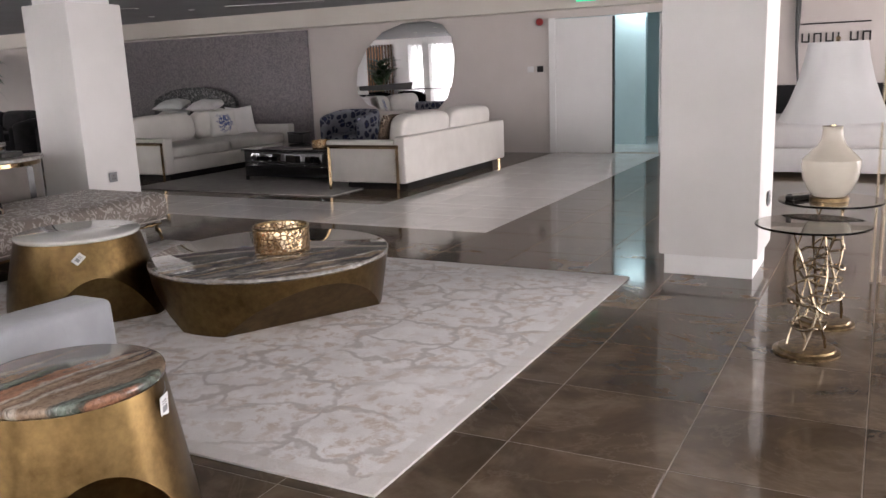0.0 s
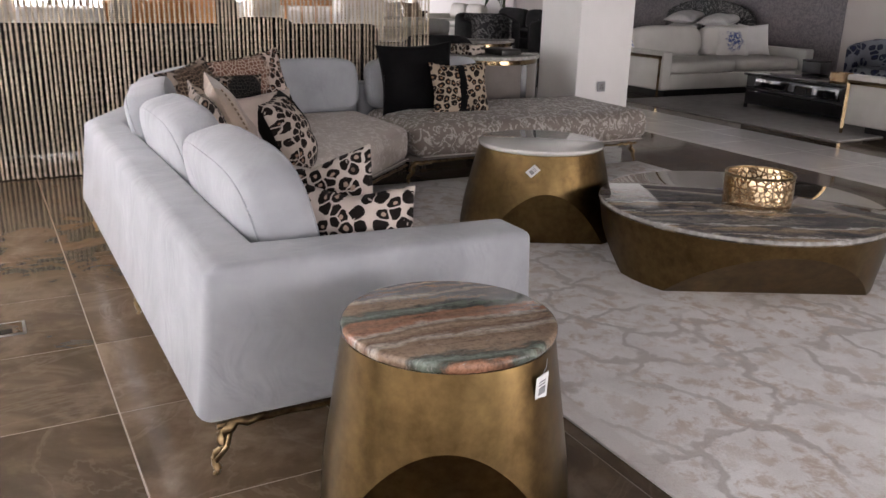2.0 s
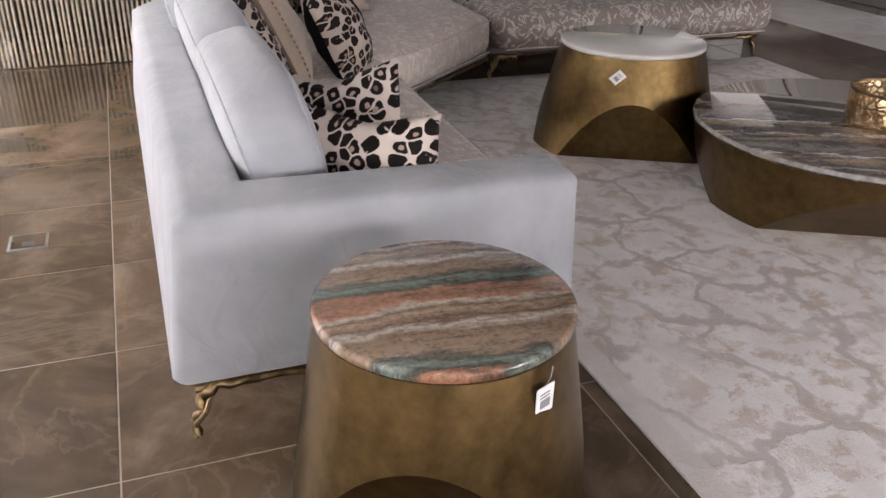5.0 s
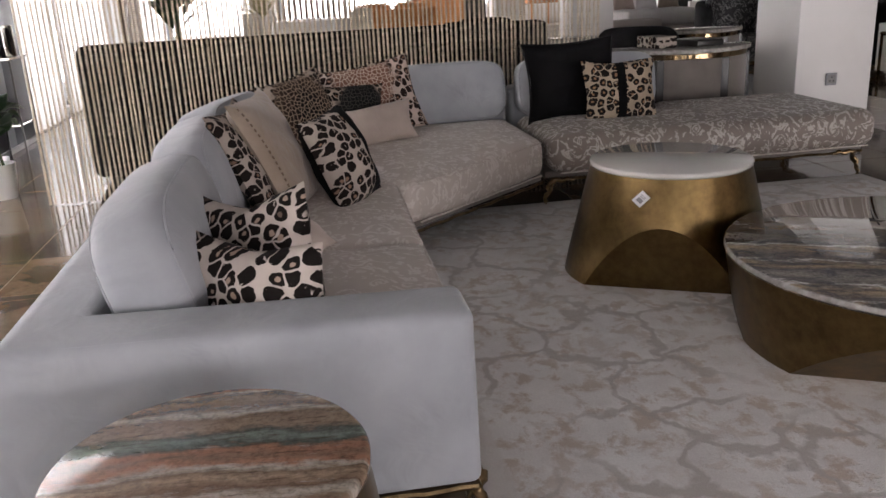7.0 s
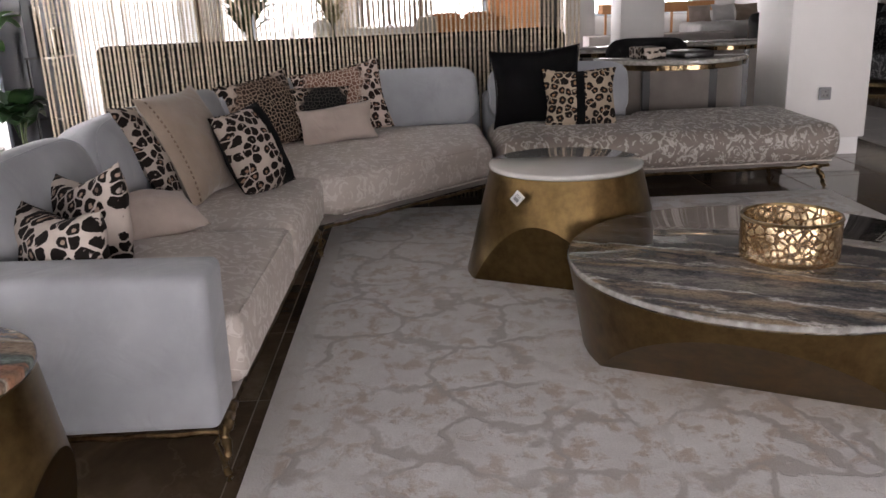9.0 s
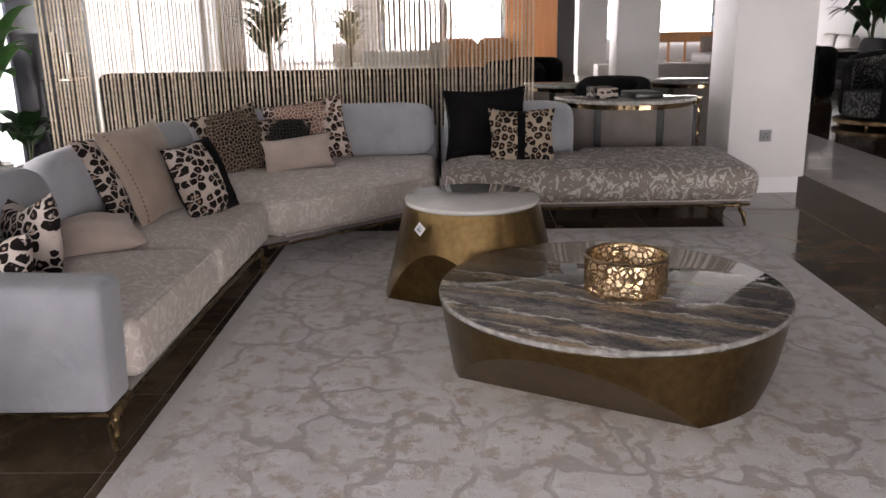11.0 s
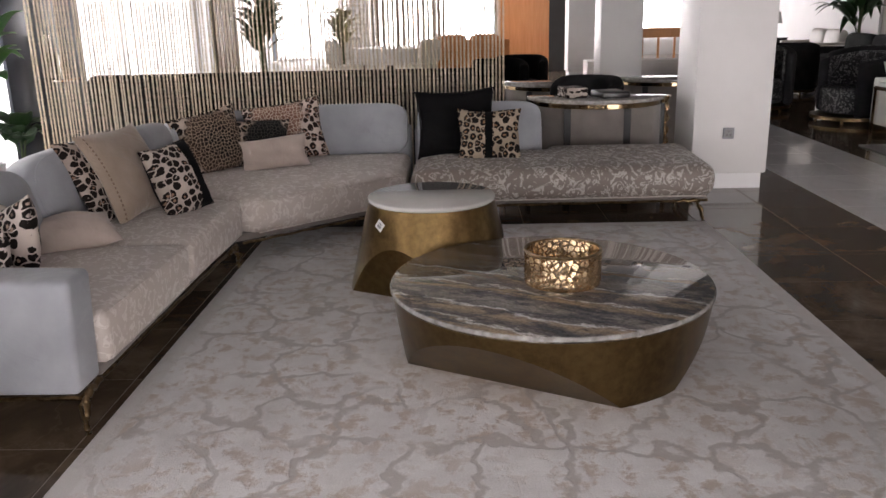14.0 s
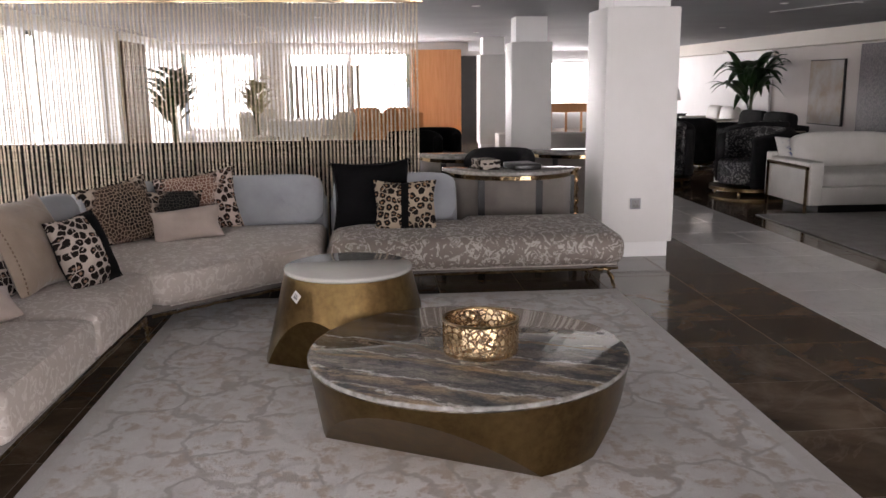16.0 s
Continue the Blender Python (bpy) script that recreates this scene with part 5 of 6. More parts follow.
def curved_desk(x, y, rz, r, label):
    d = thing("curved_desk", x, y, 0, rz, label, "desk", "curved desks")
    part("front_panel", prism(arc(r, -75, 75) + arc(r - 0.05, 75, -75), 0.04, 0.66, 0.004, 1), "taupe", d)
    part("gold_band", prism(arc(r + 0.004, -76, 76) + arc(r - 0.06, 76, -76), 0.661, 0.70, 0.003, 1), "dark_brass", d, "polished bronze band")
    part("worktop", prism(arc(r + 0.03, -78, 78) + arc(r - 0.46, 78, -78), 0.701, 0.735, 0.008, 2), "edge_stone", d, "grey stone worktop")
    for a in (-76, -25, 25, 76):
        c, s = math.cos(radians(a)), math.sin(radians(a))
        part("leg", box(r * c - 0.03, r * c + 0.012, r * s - 0.03, r * s + 0.03, 0, 0.66, 0.003), "dark", d, smooth=False)
    return d


curved_desk(-6.69, 5.16, -6, 0.57, "curved taupe velvet desk with a bronze band")
curved_desk(-8.2, 4.95, -8, 0.50, "second curved taupe desk with a grey top")
curved_desk(-8.5, 6.15, -6, 0.5, "third curved desk with a pale stone top")
gp = thing("gold_pedestal", -6.78, 5.765, 0, 0, "gold leaf pedestal at the end of the desk", "pedestal")
part("column", lathe([(0, 0), (0.085, 0), (0.08, 0.03), (0.07, 0.06)] + [(0.066 + 0.012 * math.sin(k * 1.9), 0.08 + 0.03 * k) for k in range(20)] + [(0.085, 0.70), (0, 0.70)], 16), "gilt", gp)
solid("tray_box", box(-0.13, 0.13, -0.09, 0.09, 0, 0.085, 0.012), "leo_small", pose(-6.42, 4.93, 0.7365, 0, 0, 12), "small spotted box on the desk", "box", "boxes on the desk")
solid("tray_box", box(-0.15, 0.15, -0.12, 0.12, 0, 0.05, 0.012), "dark", pose(-6.38, 5.24, 0.7365, 0, 0, 12), "low black lacquer box on the desk", "box", "boxes on the desk")



def armchair(x, y, rz, material, label, w=0.82, h=0.78, legs="gold", group="dark armchairs", inner=None):
    c = thing("armchair", x, y, 0, rz, label, "armchair", group)
    bm = prism(arc(w / 2, 60, 300, 24) + arc(w / 2 - 0.13, 300, 60, 24), 0.09, h, 0.05, 3)
    for v in bm.verts:
        if v.co.z > 0.4:
            v.co.z -= 0.20 * max(0, (v.co.x + w * 0.25) / w)
    part("backrest", bm, material, c)
    part("seat", prism(arc(w / 2 - 0.135, 0, 355, 28), 0.11, 0.43, 0.05, 3), inner or material, c)
    if inner:
        bm = prism(arc(w / 2 - 0.128, 65, 295, 24) + arc(w / 2 - 0.17, 295, 65, 24), 0.40, h + 0.012, 0.015, 2)
        for v in bm.verts:
            if v.co.z > 0.45:
                v.co.z -= 0.20 * max(0, (v.co.x + w * 0.25) / w)
        part("inner_back", bm, inner, c, "floral velvet lining")
    part("base", lathe([(0, 0.088), (w / 2 - 0.03, 0.088), (w / 2 - 0.03, 0.045), (0, 0.045)], 28), legs, c)
    for a in (45, 135, 225, 315):
        px, py = (w / 2 - 0.1) * math.cos(radians(a)), (w / 2 - 0.1) * math.sin(radians(a))
        part("leg", tube([(px, py, 0.046), (px * 1.02, py * 1.02, 0)], 0.02, 8), legs, c)
    return c


armchair(-12.2, 4.9, 0, "black", "black velvet tub chair by the orange panel")
armchair(-11.4, 4.55, 10, "black", "black velvet tub chair beside the desk")
armchair(-7.45, 5.2, -20, "charcoal", "charcoal tub chair drawn up to the desk", 0.7, 0.82)
armchair(-10.05, 8.95, -84, "charcoal", "charcoal velvet tub chair lined in pale-leafed floral", 1.08, 0.84, inner="dark_floral")
armchair(-11.35, 8.15, -8, "charcoal", "dark tub chair with a floral velvet inside and gold base", 1.0, 0.88, inner="dark_floral")
armchair(-12.0, 9.9, 200, "charcoal", "charcoal tub chair among the floral ones", 1.0, 0.84, inner="dark_floral")
armchair(-13.6, 9.4, 150, "charcoal", "charcoal velvet armchair in the far group", 1.0, 0.84)
armchair(-6.9, 11.4, -100, "blue_floral", "blue floral print armchair by the low table", 0.95, 0.78)


def long_sofa(x, y, rz, length, depth, material, label, seats=2, metal="chrome", h_arm=0.58, h_back=0.62, group="ivory sofas", cushion_top=0.84):
    """Its back is at local y 0 and its front at -depth; metal loops wrap the arms."""
    s = thing("sofa", x, y, 0, rz, label, "sofa", group)
    L = length / 2
    part("base", prism([(-L + 0.16, -depth + 0.02), (L - 0.16, -depth + 0.02), (L - 0.16, -0.14), (-L + 0.16, -0.14)], 0.10, 0.30, 0.02, 2), material, s)
    part("backrest", prism([(-L, -0.14), (L, -0.14), (L, 0), (-L, 0)], 0.10, h_back, 0.02, 3), material, s)
    for q in (-1, 1):
        part("arm", prism([(q * L, -depth), (q * (L - 0.16), -depth), (q * (L - 0.16), -0.142), (q * L, -0.142)], 0.10, h_arm, 0.02, 3), material, s)
        bm = tube([(q * (L + 0.012), -0.10, 0), (q * (L + 0.012), -0.10, h_arm - 0.06)], 0.021, 4)
        tube([(q * (L + 0.012), -depth + 0.04, 0), (q * (L + 0.012), -depth + 0.04, h_arm - 0.06)], 0.021, 4, bm)
        tube([(q * (L + 0.012), -0.08, h_arm - 0.07), (q * (L + 0.012), -depth + 0.02, h_arm - 0.07)], 0.021, 4, bm)
        part("arm_frame", bm, metal, s, "polished metal loop on the arm", False)
    w = (length - 0.34) / seats
    for k in range(seats):
        cx = -L + 0.17 + w * (k + 0.5)
        bm = soft_block(w - 0.01, depth - 0.16, 0.18, 7)
        bmesh.ops.translate(bm, vec=(cx, -0.15 - (depth - 0.16) / 2, 0.285), verts=bm.verts)
        part("seat_cushion", bm, material, s)
        bm = soft_block(w - 0.02, 0.24, cushion_top - 0.42, 5)
        bmesh.ops.rotate(bm, cent=(0, 0, 0), matrix=Matrix.Rotation(radians(-8), 3, "X"), verts=bm.verts)
        bmesh.ops.translate(bm, vec=(cx, -0.25, 0.44), verts=bm.verts)
        part("back_cushion", bm, material, s)
    part("plinth", box(-L + 0.2, L - 0.2, -depth + 0.15, -0.1, 0.0, 0.099), "dark", s, smooth=False)
    return s


# facing pair of ivory sofas: one with its back to the passage, one against the far side
long_sofa(-4.30, 10.0, -90, 2.75, 1.06, "ivory", "ivory leather sofa with polished loops, back to the passage", metal="dark_brass")
long_sofa(-9.08, 10.1, 90, 2.8, 1.06, "ivory", "ivory leather sofa with dark metal arm loops", metal="dark_brass")
FG = "cushions on the ivory sofas"
cushion("cushion", -8.78, 8.95, 0.45, 0.46, 0.40, 0.14, -10, 30, "white_floral", "white cushion with a blue floral print", seed=21, group=FG)
cushion("cushion", -8.62, 10.55, 0.45, 0.50, 0.44, 0.14, -20, 18, "white_floral", "white cushion with a large blue flower", seed=22, group=FG)
cushion("cushion", -8.66, 11.05, 0.45, 0.50, 0.46, 0.14, -15, 18, "bedding", "plain white cotton cushion on the sofa", seed=23, group=FG)
cushion("cushion", -4.75, 9.0, 0.45, 0.50, 0.44, 0.14, 175, 18, "snake", "bronze reptile print cushion", seed=24, group=FG)
solid("rug", prism([(-8.1, 8.15), (-5.0, 8.15), (-5.0, 11.6), (-8.1, 11.6)], 0.0015, 0.012, 0.003, 1), "grey_rug", None, "plain grey rug between the ivory sofas", "rug")
lt = thing("low_table", -6.35, 9.7, 0.0125, 0, "low black glass table with a mirrored front", "table")
part("tabletop", box(-0.72, 0.72, -0.6, 0.6, 0.38, 0.405, 0.004), "black_glass", lt)
part("case", box(-0.69, 0.69, -0.57, 0.57, 0.05, 0.379, 0.004), "black_glass", lt)
for a in (-0.69, 0.66):
    for b in (-0.57, 0.54):
        part("leg", box(a, a + 0.03, b, b + 0.03, 0, 0.049), "dark", lt, smooth=False)
dbx = thing("display_box", -6.75, 9.95, 0.419, 0, "small black lacquer box on the low table", "box")
part("body", box(-0.13, 0.13, -0.09, 0.09, 0, 0.13, 0.006), "dark", dbx)
part("lid", box(-0.134, 0.134, -0.094, 0.094, 0.1305, 0.155, 0.005), "black_glass", dbx)
v2 = thing("candle_holder", -5.95, 9.35, 0.419, 0, "gold glass candle holder on the low table", "candle holder")
part("bowl", lathe([(0, 0), (0.11, 0), (0.12, 0.01), (0.12, 0.1), (0.112, 0.1), (0.11, 0.02), (0, 0.015)], 32), "gilt", v2)

# shaped wall mirror of overlapping panes
mir = thing("wall_mirror", -6.75, NORTH - 0.03, 0.68, 0, "large rounded wall mirror made of overlapping panes", "mirror")
me_pts = [(-1.0 + 0.02, 0.42), (-0.93, 0.72), (-0.72, 1.05), (-0.40, 1.30), (0.0, 1.42), (0.42, 1.44), (0.74, 1.36), (0.90, 1.15), (0.94, 0.85), (0.90, 0.5), (0.78, 0.2), (0.6, 0.02), (-0.45, 0.0), (-0.78, 0.12), (-0.95, 0.3)]
def pane_of(pts, y0, y1):
    bm = bmesh.new()
    f = bm.faces.new([bm.verts.new((a, y0, b)) for a, b in pts])
    ext = bmesh.ops.extrude_face_region(bm, geom=[f])
    bmesh.ops.translate(bm, vec=(0, y1 - y0, 0), verts=[v for v in ext["geom"] if isinstance(v, bmesh.types.BMVert)])
    return bm
part("backing", pane_of([(a * 0.96, 0.03 + b * 0.96) for a, b in me_pts], 0.012, 0.029), "dark", mir, smooth=False)
part("pane", pane_of([p for p in me_pts if p[1] >= 0.36] , 0.002, 0.011), "mirror", mir, smooth=False)
part("pane", pane_of([(-0.96, 0.345), (0.84, 0.345), (0.78, 0.2), (0.6, 0.02), (-0.45, 0.0), (-0.78, 0.12), (-0.95, 0.3)], 0.0, 0.009), "mirror", mir, smooth=False)
part("pane", pane_of([(0.12, 0.36), (0.44, 1.44), (0.74, 1.36), (0.90, 1.15), (0.94, 0.85), (0.90, 0.5), (0.86, 0.36)], -0.012, -0.002), "mirror", mir, "upper overlapping pane", smooth=False)

# bed against the wallpaper
bed = thing("bed", -11.4, NORTH - 0.05, 0, 0, "bed with an arched dark headboard and white pillows", "bed")
bm = bmesh.new()
f = bm.faces.new([bm.verts.new((a, -0.02, b)) for a, b in [(-1.05, 0), (1.05, 0)] + [(1.05 * math.cos(math.pi * k / 24), 0.85 + 0.33 * math.sin(math.pi * k / 24)) for k in range(25)]])
ext = bmesh.ops.extrude_face_region(bm, geom=[f])
bmesh.ops.translate(bm, vec=(0, -0.08, 0), verts=[v for v in ext["geom"] if isinstance(v, bmesh.types.BMVert)])
part("headboard", bm, "dark_floral", bed, "arched dark patterned headboard")
part("base", box(-0.95, 0.95, -1.6, -0.11, 0, 0.35, 0.02), "taupe", bed)
part("mattress", box(-0.94, 0.94, -1.6, -0.12, 0.351, 0.62, 0.06, 4), "bedding", bed)
for a, b, c in ((-0.45, -0.3, 0.62), (0.45, -0.3, 0.62), (-0.4, -0.32, 0.80), (0.42, -0.3, 0.78)):
    bm = pillow_mesh(0.75, 0.42, 0.2, seed=int(10 * a + 30))
    bmesh.ops.transform(bm, matrix=pose(a, b - 0.1, c, -72, 0, 0), verts=bm.verts)
    part("pillow", bm, "bedding", bed)

# framed art on the wall, far sofas and lamp at the end of the room
pic = thing("wall_art", -15.5, NORTH - 0.02, 0.57, 0, "tall abstract canvas in brown and grey", "painting")
part("frame", box(-0.64, 0.64, -0.03, 0.019, 0, 1.28, 0.004), "dark", pic, smooth=False)
part("canvas", box(-0.62, 0.62, -0.036, -0.0301, 0.02, 1.26), "art", pic, smooth=False)
long_sofa(-19.4, 12.7, 0, 2.0, 0.95, "ivory", "pale sofa at the far white wall", 2, group="far sofas")
long_sofa(-15.6, 12.0, 0, 2.6, 1.0, "charcoal", "charcoal sofa along the far wall", 2, group="far sofas")
long_sofa(-17.0, 4.15, -90, 1.7, 0.9, "rust", "low orange velvet sofa before the west window", 2, group="far sofas", h_back=0.86, cushion_top=0.95)
fl = thing("table_lamp", -21.3, 11.9, 0.62, 0, "table lamp with a pale shade at the far wall", "lamp")
part("base", lathe([(0, 0), (0.1, 0), (0.1, 0.02), (0.03, 0.05), (0.07, 0.2), (0.03, 0.36), (0, 0.36)], 20), "ceramic", fl)
part("shade", lathe([(0.2, 0.34), (0.14, 0.62), (0.135, 0.62), (0.195, 0.34), (0.2, 0.34)], 24), "shade", fl)
st = thing("side_cabinet", -21.3, 11.9, 0, 0, "dark side cabinet under the far lamp", "cabinet")
part("body", box(-0.3, 0.3, -0.25, 0.25, 0, 0.60, 0.006), "dark", st, smooth=False)
part("top", box(-0.32, 0.32, -0.27, 0.27, 0.601, 0.619, 0.003), "black_glass", st, smooth=False)
rb = thing("display_bench", -18.6, 8.4, 0, 0, "long orange wood bench below the bright glazing", "bench")
part("seat", box(-0.25, 0.25, -1.2, 1.2, 0.78, 0.98, 0.01), "orange", rb)
for k in range(7):
    part("slat", box(-0.03, 0.03, -1.1 + 0.36 * k, -1.06 + 0.36 * k, 0, 0.78), "orange", rb, smooth=False)
far_bed = thing("bed", -17.6, 9.7, 0, 0, "white made-up display bed with pale cushions", "bed")
part("base", box(-0.70, 0.70, -0.85, 0.85, 0, 0.25, 0.02), "wall", far_bed)
part("mattress", box(-0.72, 0.72, -0.87, 0.87, 0.251, 0.56, 0.07, 4), "bedding", far_bed)
for k in range(3):
    bm = pillow_mesh(0.50, 0.38, 0.16, seed=60 + k)
    bmesh.ops.transform(bm, matrix=pose(-0.42, -0.5 + 0.5 * k, 0.55, 0, 0, 90) @ pose(0, 0, 0, -22, 0, 0), verts=bm.verts)
    part("pillow", bm, ("beige", "bedding", "tan")[k], far_bed)
solid("white_plinth", box(-0.3, 0.3, -1.4, 1.4, 0, 0.42, 0.01), "wall", pose(-16.6, 7.9, 0), "long grey display plinth", "plinth")


# ---- lamp tables by the second pillar ----
def glass_table(x, y, h, r, label, seed):
    t = thing("glass_table", x, y, 0.001, 0, label, "table", "gold twig tables")
    part("tabletop", lathe([(0, h - 0.01), (r - 0.003, h - 0.01), (r, h - 0.007), (r, h - 0.003), (r - 0.003, h), (0, h)], 64), "smoked", t, "smoked glass top")
    part("base", lathe([(0, 0), (r * 0.6, 0), (r * 0.6, 0.01), (r * 0.52, 0.016), (r * 0.50, 0.026), (r * 0.30, 0.03), (0, 0.03)], 48), "gold", t, "round gold base")
    rnd = random.Random(seed)
    for k in range(4):
        a0 = k * math.pi / 2 + rnd.uniform(-0.2, 0.2)
        tw = 2.6 * (1 if k % 2 else -1)
        pts = []
        for q in range(15):
            u = q / 14
            rr = r * (0.33 - 0.08 * math.sin(math.pi * u) + 0.03 * math.sin(9 * u + k))
            pts.append((rr * math.cos(a0 + tw * u), rr * math.sin(a0 + tw * u), 0.028 + (h - 0.04) * u))
        part("twig", tube(pts, 0.0075, 6, None, [0.8 + 0.3 * math.sin(q * 1.3 + k) for q in range(15)]), "champagne", t)
    for k in range(5):
        rr, cz, ax, ay = r * rnd.uniform(0.24, 0.36), 0.09 + (h - 0.19) * (k + 0.5) / 5, rnd.uniform(-0.35, 0.35), rnd.uniform(-0.35, 0.35)
        pts = [(rr * math.cos(u) + 0.008 * math.sin(3 * u + k), rr * math.sin(u), cz + rr * (ax * math.cos(u) + ay * math.sin(u)) + 0.008 * math.sin(4 * u)) for u in [2 * math.pi * q / 22 for q in range(23)]]
        part("twig", tube(pts, 0.006, 6), "champagne", t)
    return t


glass_table(0.15, 4.62, 0.60, 0.245, "round smoked glass table on gold twigs", 1)
glass_table(0.19, 5.10, 0.635, 0.245, "taller round smoked glass table on gold twigs", 2)
lamp = thing("table_lamp", 0.185, 5.08, 0.6365, 0, "cream ceramic table lamp with a white flared shade", "lamp")
part("foot", lathe([(0, 0), (0.09, 0), (0.09, 0.018), (0.08, 0.022), (0, 0.022)], 40), "gold", lamp, "gold foot ring")
part("base", lathe([(0, 0.0221), (0.075, 0.0221), (0.10, 0.05), (0.125, 0.11), (0.135, 0.17), (0.133, 0.20), (0.128, 0.205), (0.10, 0.235), (0.065, 0.27), (0.05, 0.30), (0.045, 0.345), (0.048, 0.36), (0, 0.36)], 48), "ceramic", lamp, "cream crackled ceramic body")
prof = [(0.25, 0.385), (0.245, 0.39), (0.205, 0.47), (0.165, 0.58), (0.14, 0.68), (0.128, 0.755), (0.124, 0.755), (0.136, 0.68), (0.161, 0.58), (0.201, 0.47), (0.241, 0.39), (0.25, 0.385)]
bm = lathe(prof, 72)
for v in bm.verts:
    a = math.atan2(v.co.y, v.co.x)
    k = 1 + 0.012 * math.cos(10 * a) + 0.006 * math.cos(36 * a)
    v.co.x *= k
    v.co.y *= k
lamp_shade = part("shade", bm, "shade", lamp, "white pleated flared shade")
part("stem", lathe([(0, 0.3601), (0.012, 0.3601), (0.012, 0.74), (0, 0.74)], 12), "brass", lamp)
part("finial", lathe([(0, 0.7401), (0.02, 0.745), (0.008, 0.762), (0.012, 0.775), (0, 0.785)], 12), "brass", lamp_shade)
part("cable", tube([(0.0, 0.08, 0.012), (-0.10, 0.02, 0.01), (-0.16, -0.05, 0.012), (-0.19, -0.02, 0.008)], 0.012, 6), "dark", lamp, "black cable bundle")

# second bead curtain and post at the lamp tables
bc2 = thing("bead_curtain", 0.36, 6.02, 0, -90, "short champagne bead curtain beside the lamp table", "bead curtain")
part("rail", box(-0.02, 0.02, 0, 2.4, CZ, CZ + 0.03, 0.003), "brass", bc2)
for q in (0.2, 2.2):
    part("hanger", tube([(0, q, CZ + 0.03), (0, q, CEIL)], 0.004, 6), "brass", bc2)
for k in range(56):
    piece("strand", strands[k % 5], bc2, pose(rnd.uniform(-0.01, 0.01), 0.03 + 0.042 * k, 0, 0, 0, rnd.uniform(-25, 25)))
solid("brown_post", box(0.60, 0.75, 5.0, 5.15, 0, CEIL, 0.004), "slat", None, "dark brown wooden post", "post", kind="structure", smooth=False)

# bed display and sign on the end wall
sg = thing("wall_sign", -0.27, NORTH, 1.62, 0, "black sign of a long bar over letter-like strokes", "sign")
part("bar", box(-0.42, 0.42, -0.012, -0.001, 0.10, 0.118), "sign_black", sg, smooth=False)
for k in range(6):
    x = -0.40 + 0.145 * k
    bm = box(x, x + 0.022, -0.012, -0.001, -0.13, -0.01)
    if k != 3:
        box(x + 0.08, x + 0.102, -0.012, -0.001, -0.13, -0.01, bm=bm)
        box(x + 0.022, x + 0.08, -0.012, -0.001, -0.03 if k % 2 else -0.13, -0.01 if k % 2 else -0.11, bm=bm)
    part("stroke", bm, "sign_black", sg, smooth=False)
bd = thing("bed", -0.2, 11.6, 0, 0, "white upholstered display bed with a grey headboard", "bed")
part("headboard", box(-1.0, 1.0, 1.15, 1.30, 0, 0.95, 0.03), "charcoal", bd)
part("mattress", box(-0.95, 0.95, -0.9, 1.149, 0.32, 0.58, 0.05, 4), "bedding", bd)
part("base", box(-0.95, 0.95, -0.9, 1.149, 0.05, 0.319, 0.02), "bedding", bd)
for a in (-0.9, 0.86):
    for b in (-0.85, 1.05):
        part("leg", box(a, a + 0.05, b, b + 0.05, 0, 0.05), "dark", bd, smooth=False)
solid("hanging_cable", tube([(-0.72, NORTH - 0.04, CEIL), (-0.72, NORTH - 0.04, 1.95), (-0.72, NORTH - 0.04, 1.45), (-0.68, NORTH - 0.04, 0.9)], 0.028, 8, None, [1.3, 1.3, 0.7, 0.4]), "dark", None, "black cable sleeve hanging on the wall", "cable")

# ---- floor boxes in the tiles ----
for x, y in ((-3.34, 1.12), (-1.04, 2.31)):
    fb = thing("floor_box", x, y, 0, 0, "steel floor socket box set into the tiles", "floor box", "floor boxes")
    part("frame", box(-0.068, 0.068, -0.068, 0.068, 0.0005, 0.004, 0.001, 1), "steel", fb, smooth=False)
    part("lid", box(-0.057, 0.057, -0.057, 0.057, 0.0041, 0.006), "tile", fb, "stone inlay lid", smooth=False)
    part("cable_flap", box(0.012, 0.052, -0.02, 0.02, 0.0061, 0.008), "dark", fb, smooth=False)

# ---- floor tiles, last ----
TX, TY, X0, Y0, GAP = 0.5795, 0.6035, -0.740, 1.407, 0.0048
floor = solid("floor", box(-26.2, EAST + 0.2, SOUTH - 0.2, NORTH + 0.2, -0.12, -0.0015), "grout", None, "polished brown and pale marble tile floor", "floor", kind="structure", smooth=False)
PALE_Y0, PALE_Y1, PALE_X0, PALE_X1 = 6.784, 7.86, -4.15, -2.472


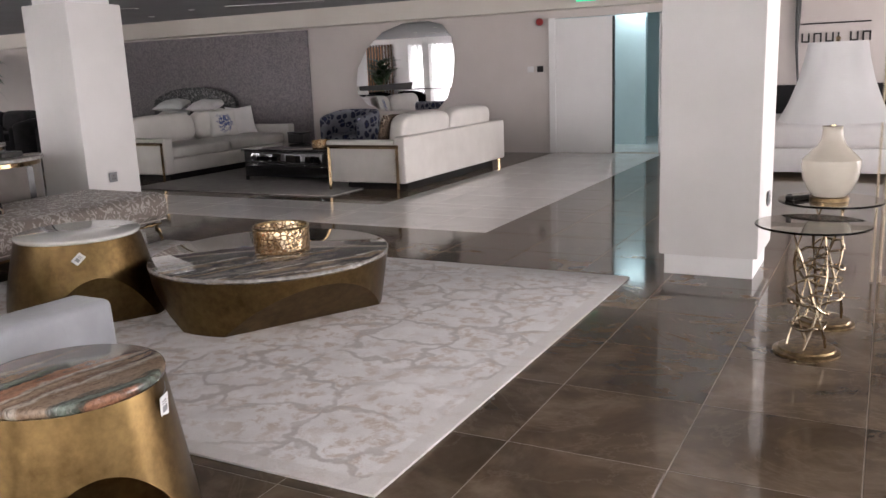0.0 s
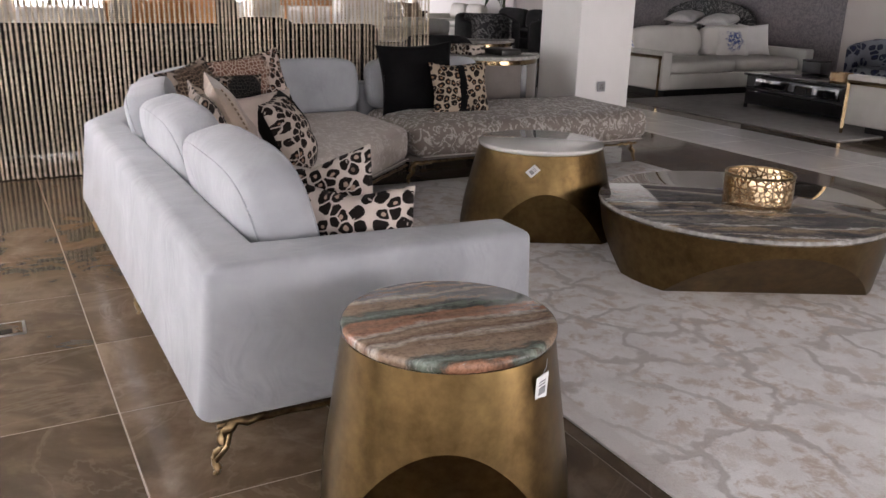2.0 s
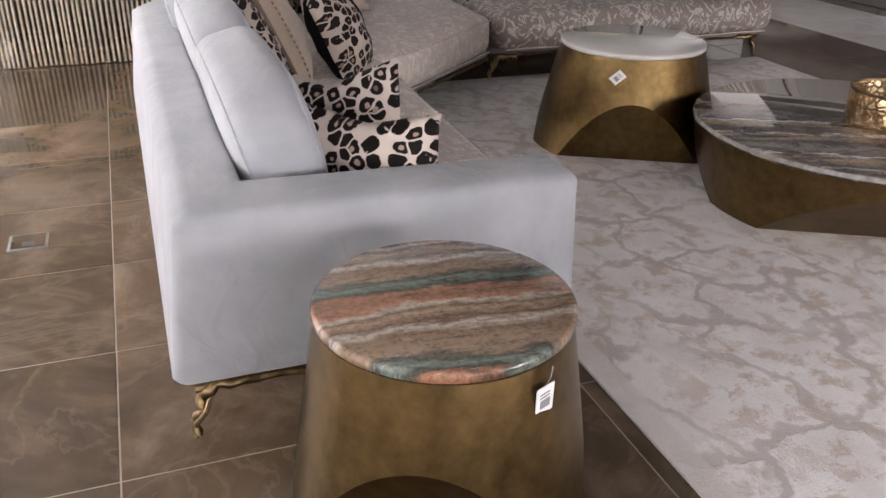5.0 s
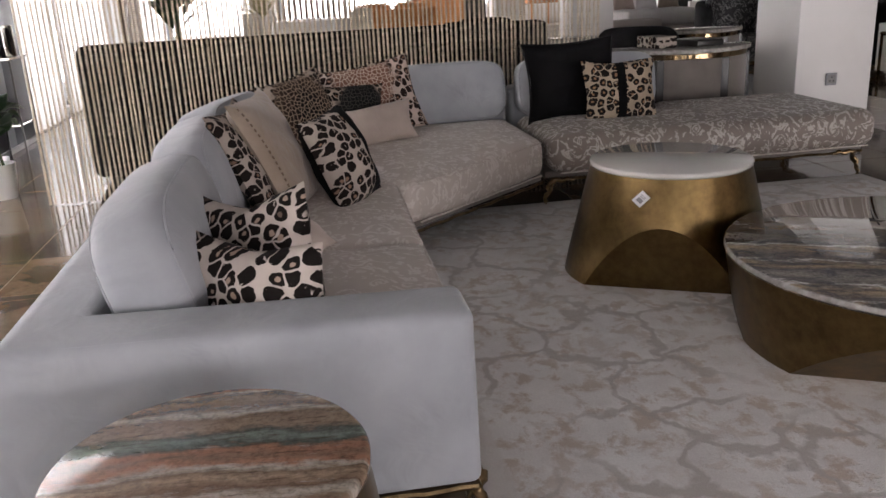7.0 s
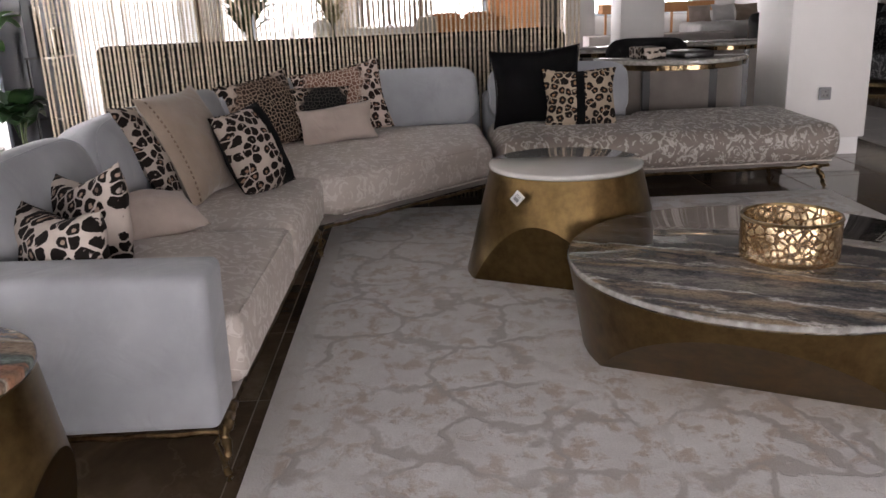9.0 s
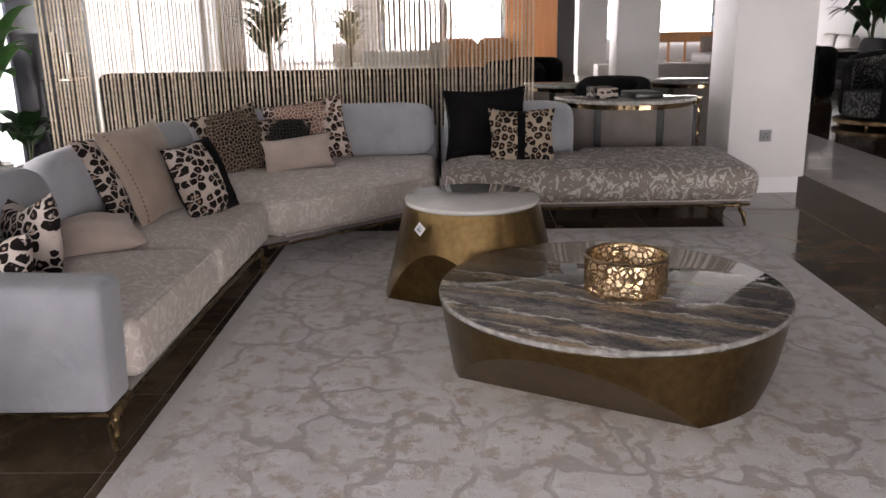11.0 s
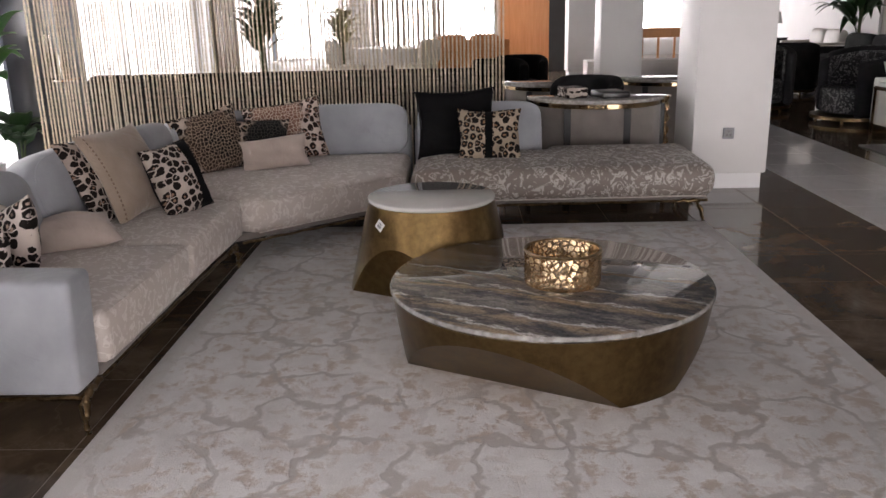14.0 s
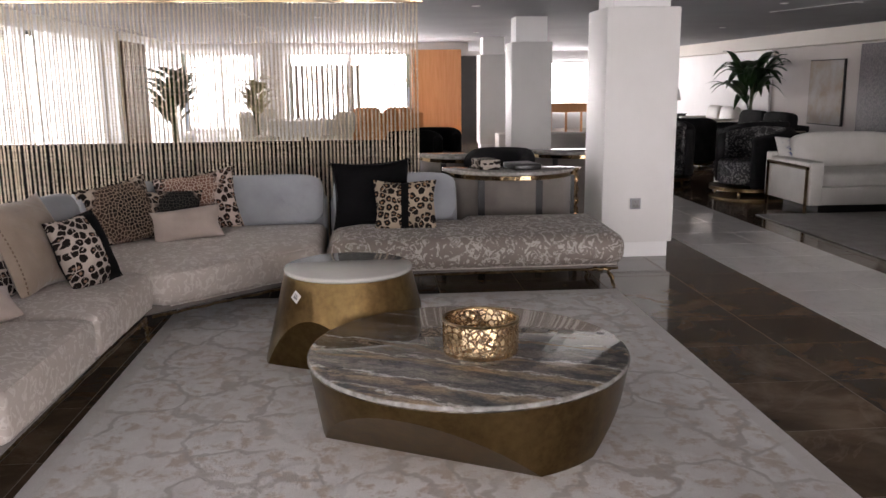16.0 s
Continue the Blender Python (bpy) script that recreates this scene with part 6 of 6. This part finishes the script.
def rects(ax0, ax1, ay0, ay1):
    """Cut the tile a by the pale band's outline into brown and pale pieces."""
    xs = sorted({ax0, ax1, *[q for q in (PALE_X0, PALE_X1) if ax0 + 0.01 < q < ax1 - 0.01]})
    ys = sorted({ay0, ay1, *[q for q in (PALE_Y0, PALE_Y1) if ay0 + 0.01 < q < ay1 - 0.01]})
    for a, b in zip(xs, xs[1:]):
        for c, d in zip(ys, ys[1:]):
            mx, my = (a + b) / 2, (c + d) / 2
            pale = (mx < PALE_X1 and PALE_Y0 < my < PALE_Y1) or (PALE_X0 < mx < PALE_X1 and my > PALE_Y0)
            yield a, b, c, d, pale


shared, rest = {}, {False: ([], []), True: ([], [])}
count = 0
for i in range(-44, 11):
    for j in range(-5, 20):
        ax0, ay0 = X0 + TX * i, Y0 + TY * j
        for a, b, c, d, pale in rects(ax0, ax0 + TX, ay0, ay0 + TY):
            a, b, c, d = max(a, -26.0), min(b, EAST), max(c, SOUTH), min(d, NORTH)
            if b - a < 0.02 or d - c < 0.02:
                continue
            g = GAP / 2
            near = -7.4 < (a + b) / 2 < 1.4 and 0.4 < (c + d) / 2 < 9.3
            if near and count < 300:
                key = (round(b - a, 3), round(d - c, 3), pale)
                if key not in shared:
                    w, h, e = (b - a) / 2 - g, (d - c) / 2 - g, 0.0012
                    me = bpy.data.meshes.new("tile")
                    me.from_pydata([(-w, -h, -0.012), (w, -h, -0.012), (w, h, -0.012), (-w, h, -0.012), (-w, -h, -e), (w, -h, -e), (w, h, -e), (-w, h, -e), (-w + e, -h + e, 0), (w - e, -h + e, 0), (w - e, h - e, 0), (-w + e, h - e, 0)], [], [(8, 9, 10, 11)] + [(p + q, p + (q + 1) % 4, p + 4 + (q + 1) % 4, p + 4 + q) for p in (0, 4) for q in range(4)])
                    me.materials.append(MAT["pale" if pale else "tile"])
                    shared[key] = me
                piece("tile", shared[key], floor, pose((a + b) / 2, (c + d) / 2, 0))
                count += 1
            else:
                vs, fs = rest[pale]
                k = len(vs)
                vs += [(a + g, c + g, -0.01), (b - g, c + g, -0.01), (b - g, d - g, -0.01), (a + g, d - g, -0.01), (a + g, c + g, 0), (b - g, c + g, 0), (b - g, d - g, 0), (a + g, d - g, 0)]
                fs += [(k + 4, k + 5, k + 6, k + 7)] + [(k + q, k + (q + 1) % 4, k + 4 + (q + 1) % 4, k + 4 + q) for q in range(4)]
for pale, (vs, fs) in rest.items():
    me = bpy.data.meshes.new("far_tiles")
    me.from_pydata(vs, [], fs)
    me.materials.append(MAT["pale" if pale else "tile"])
    ob = new("far_tiles", me)
    ob.parent = floor
    tagged(ob, kind="stuff")
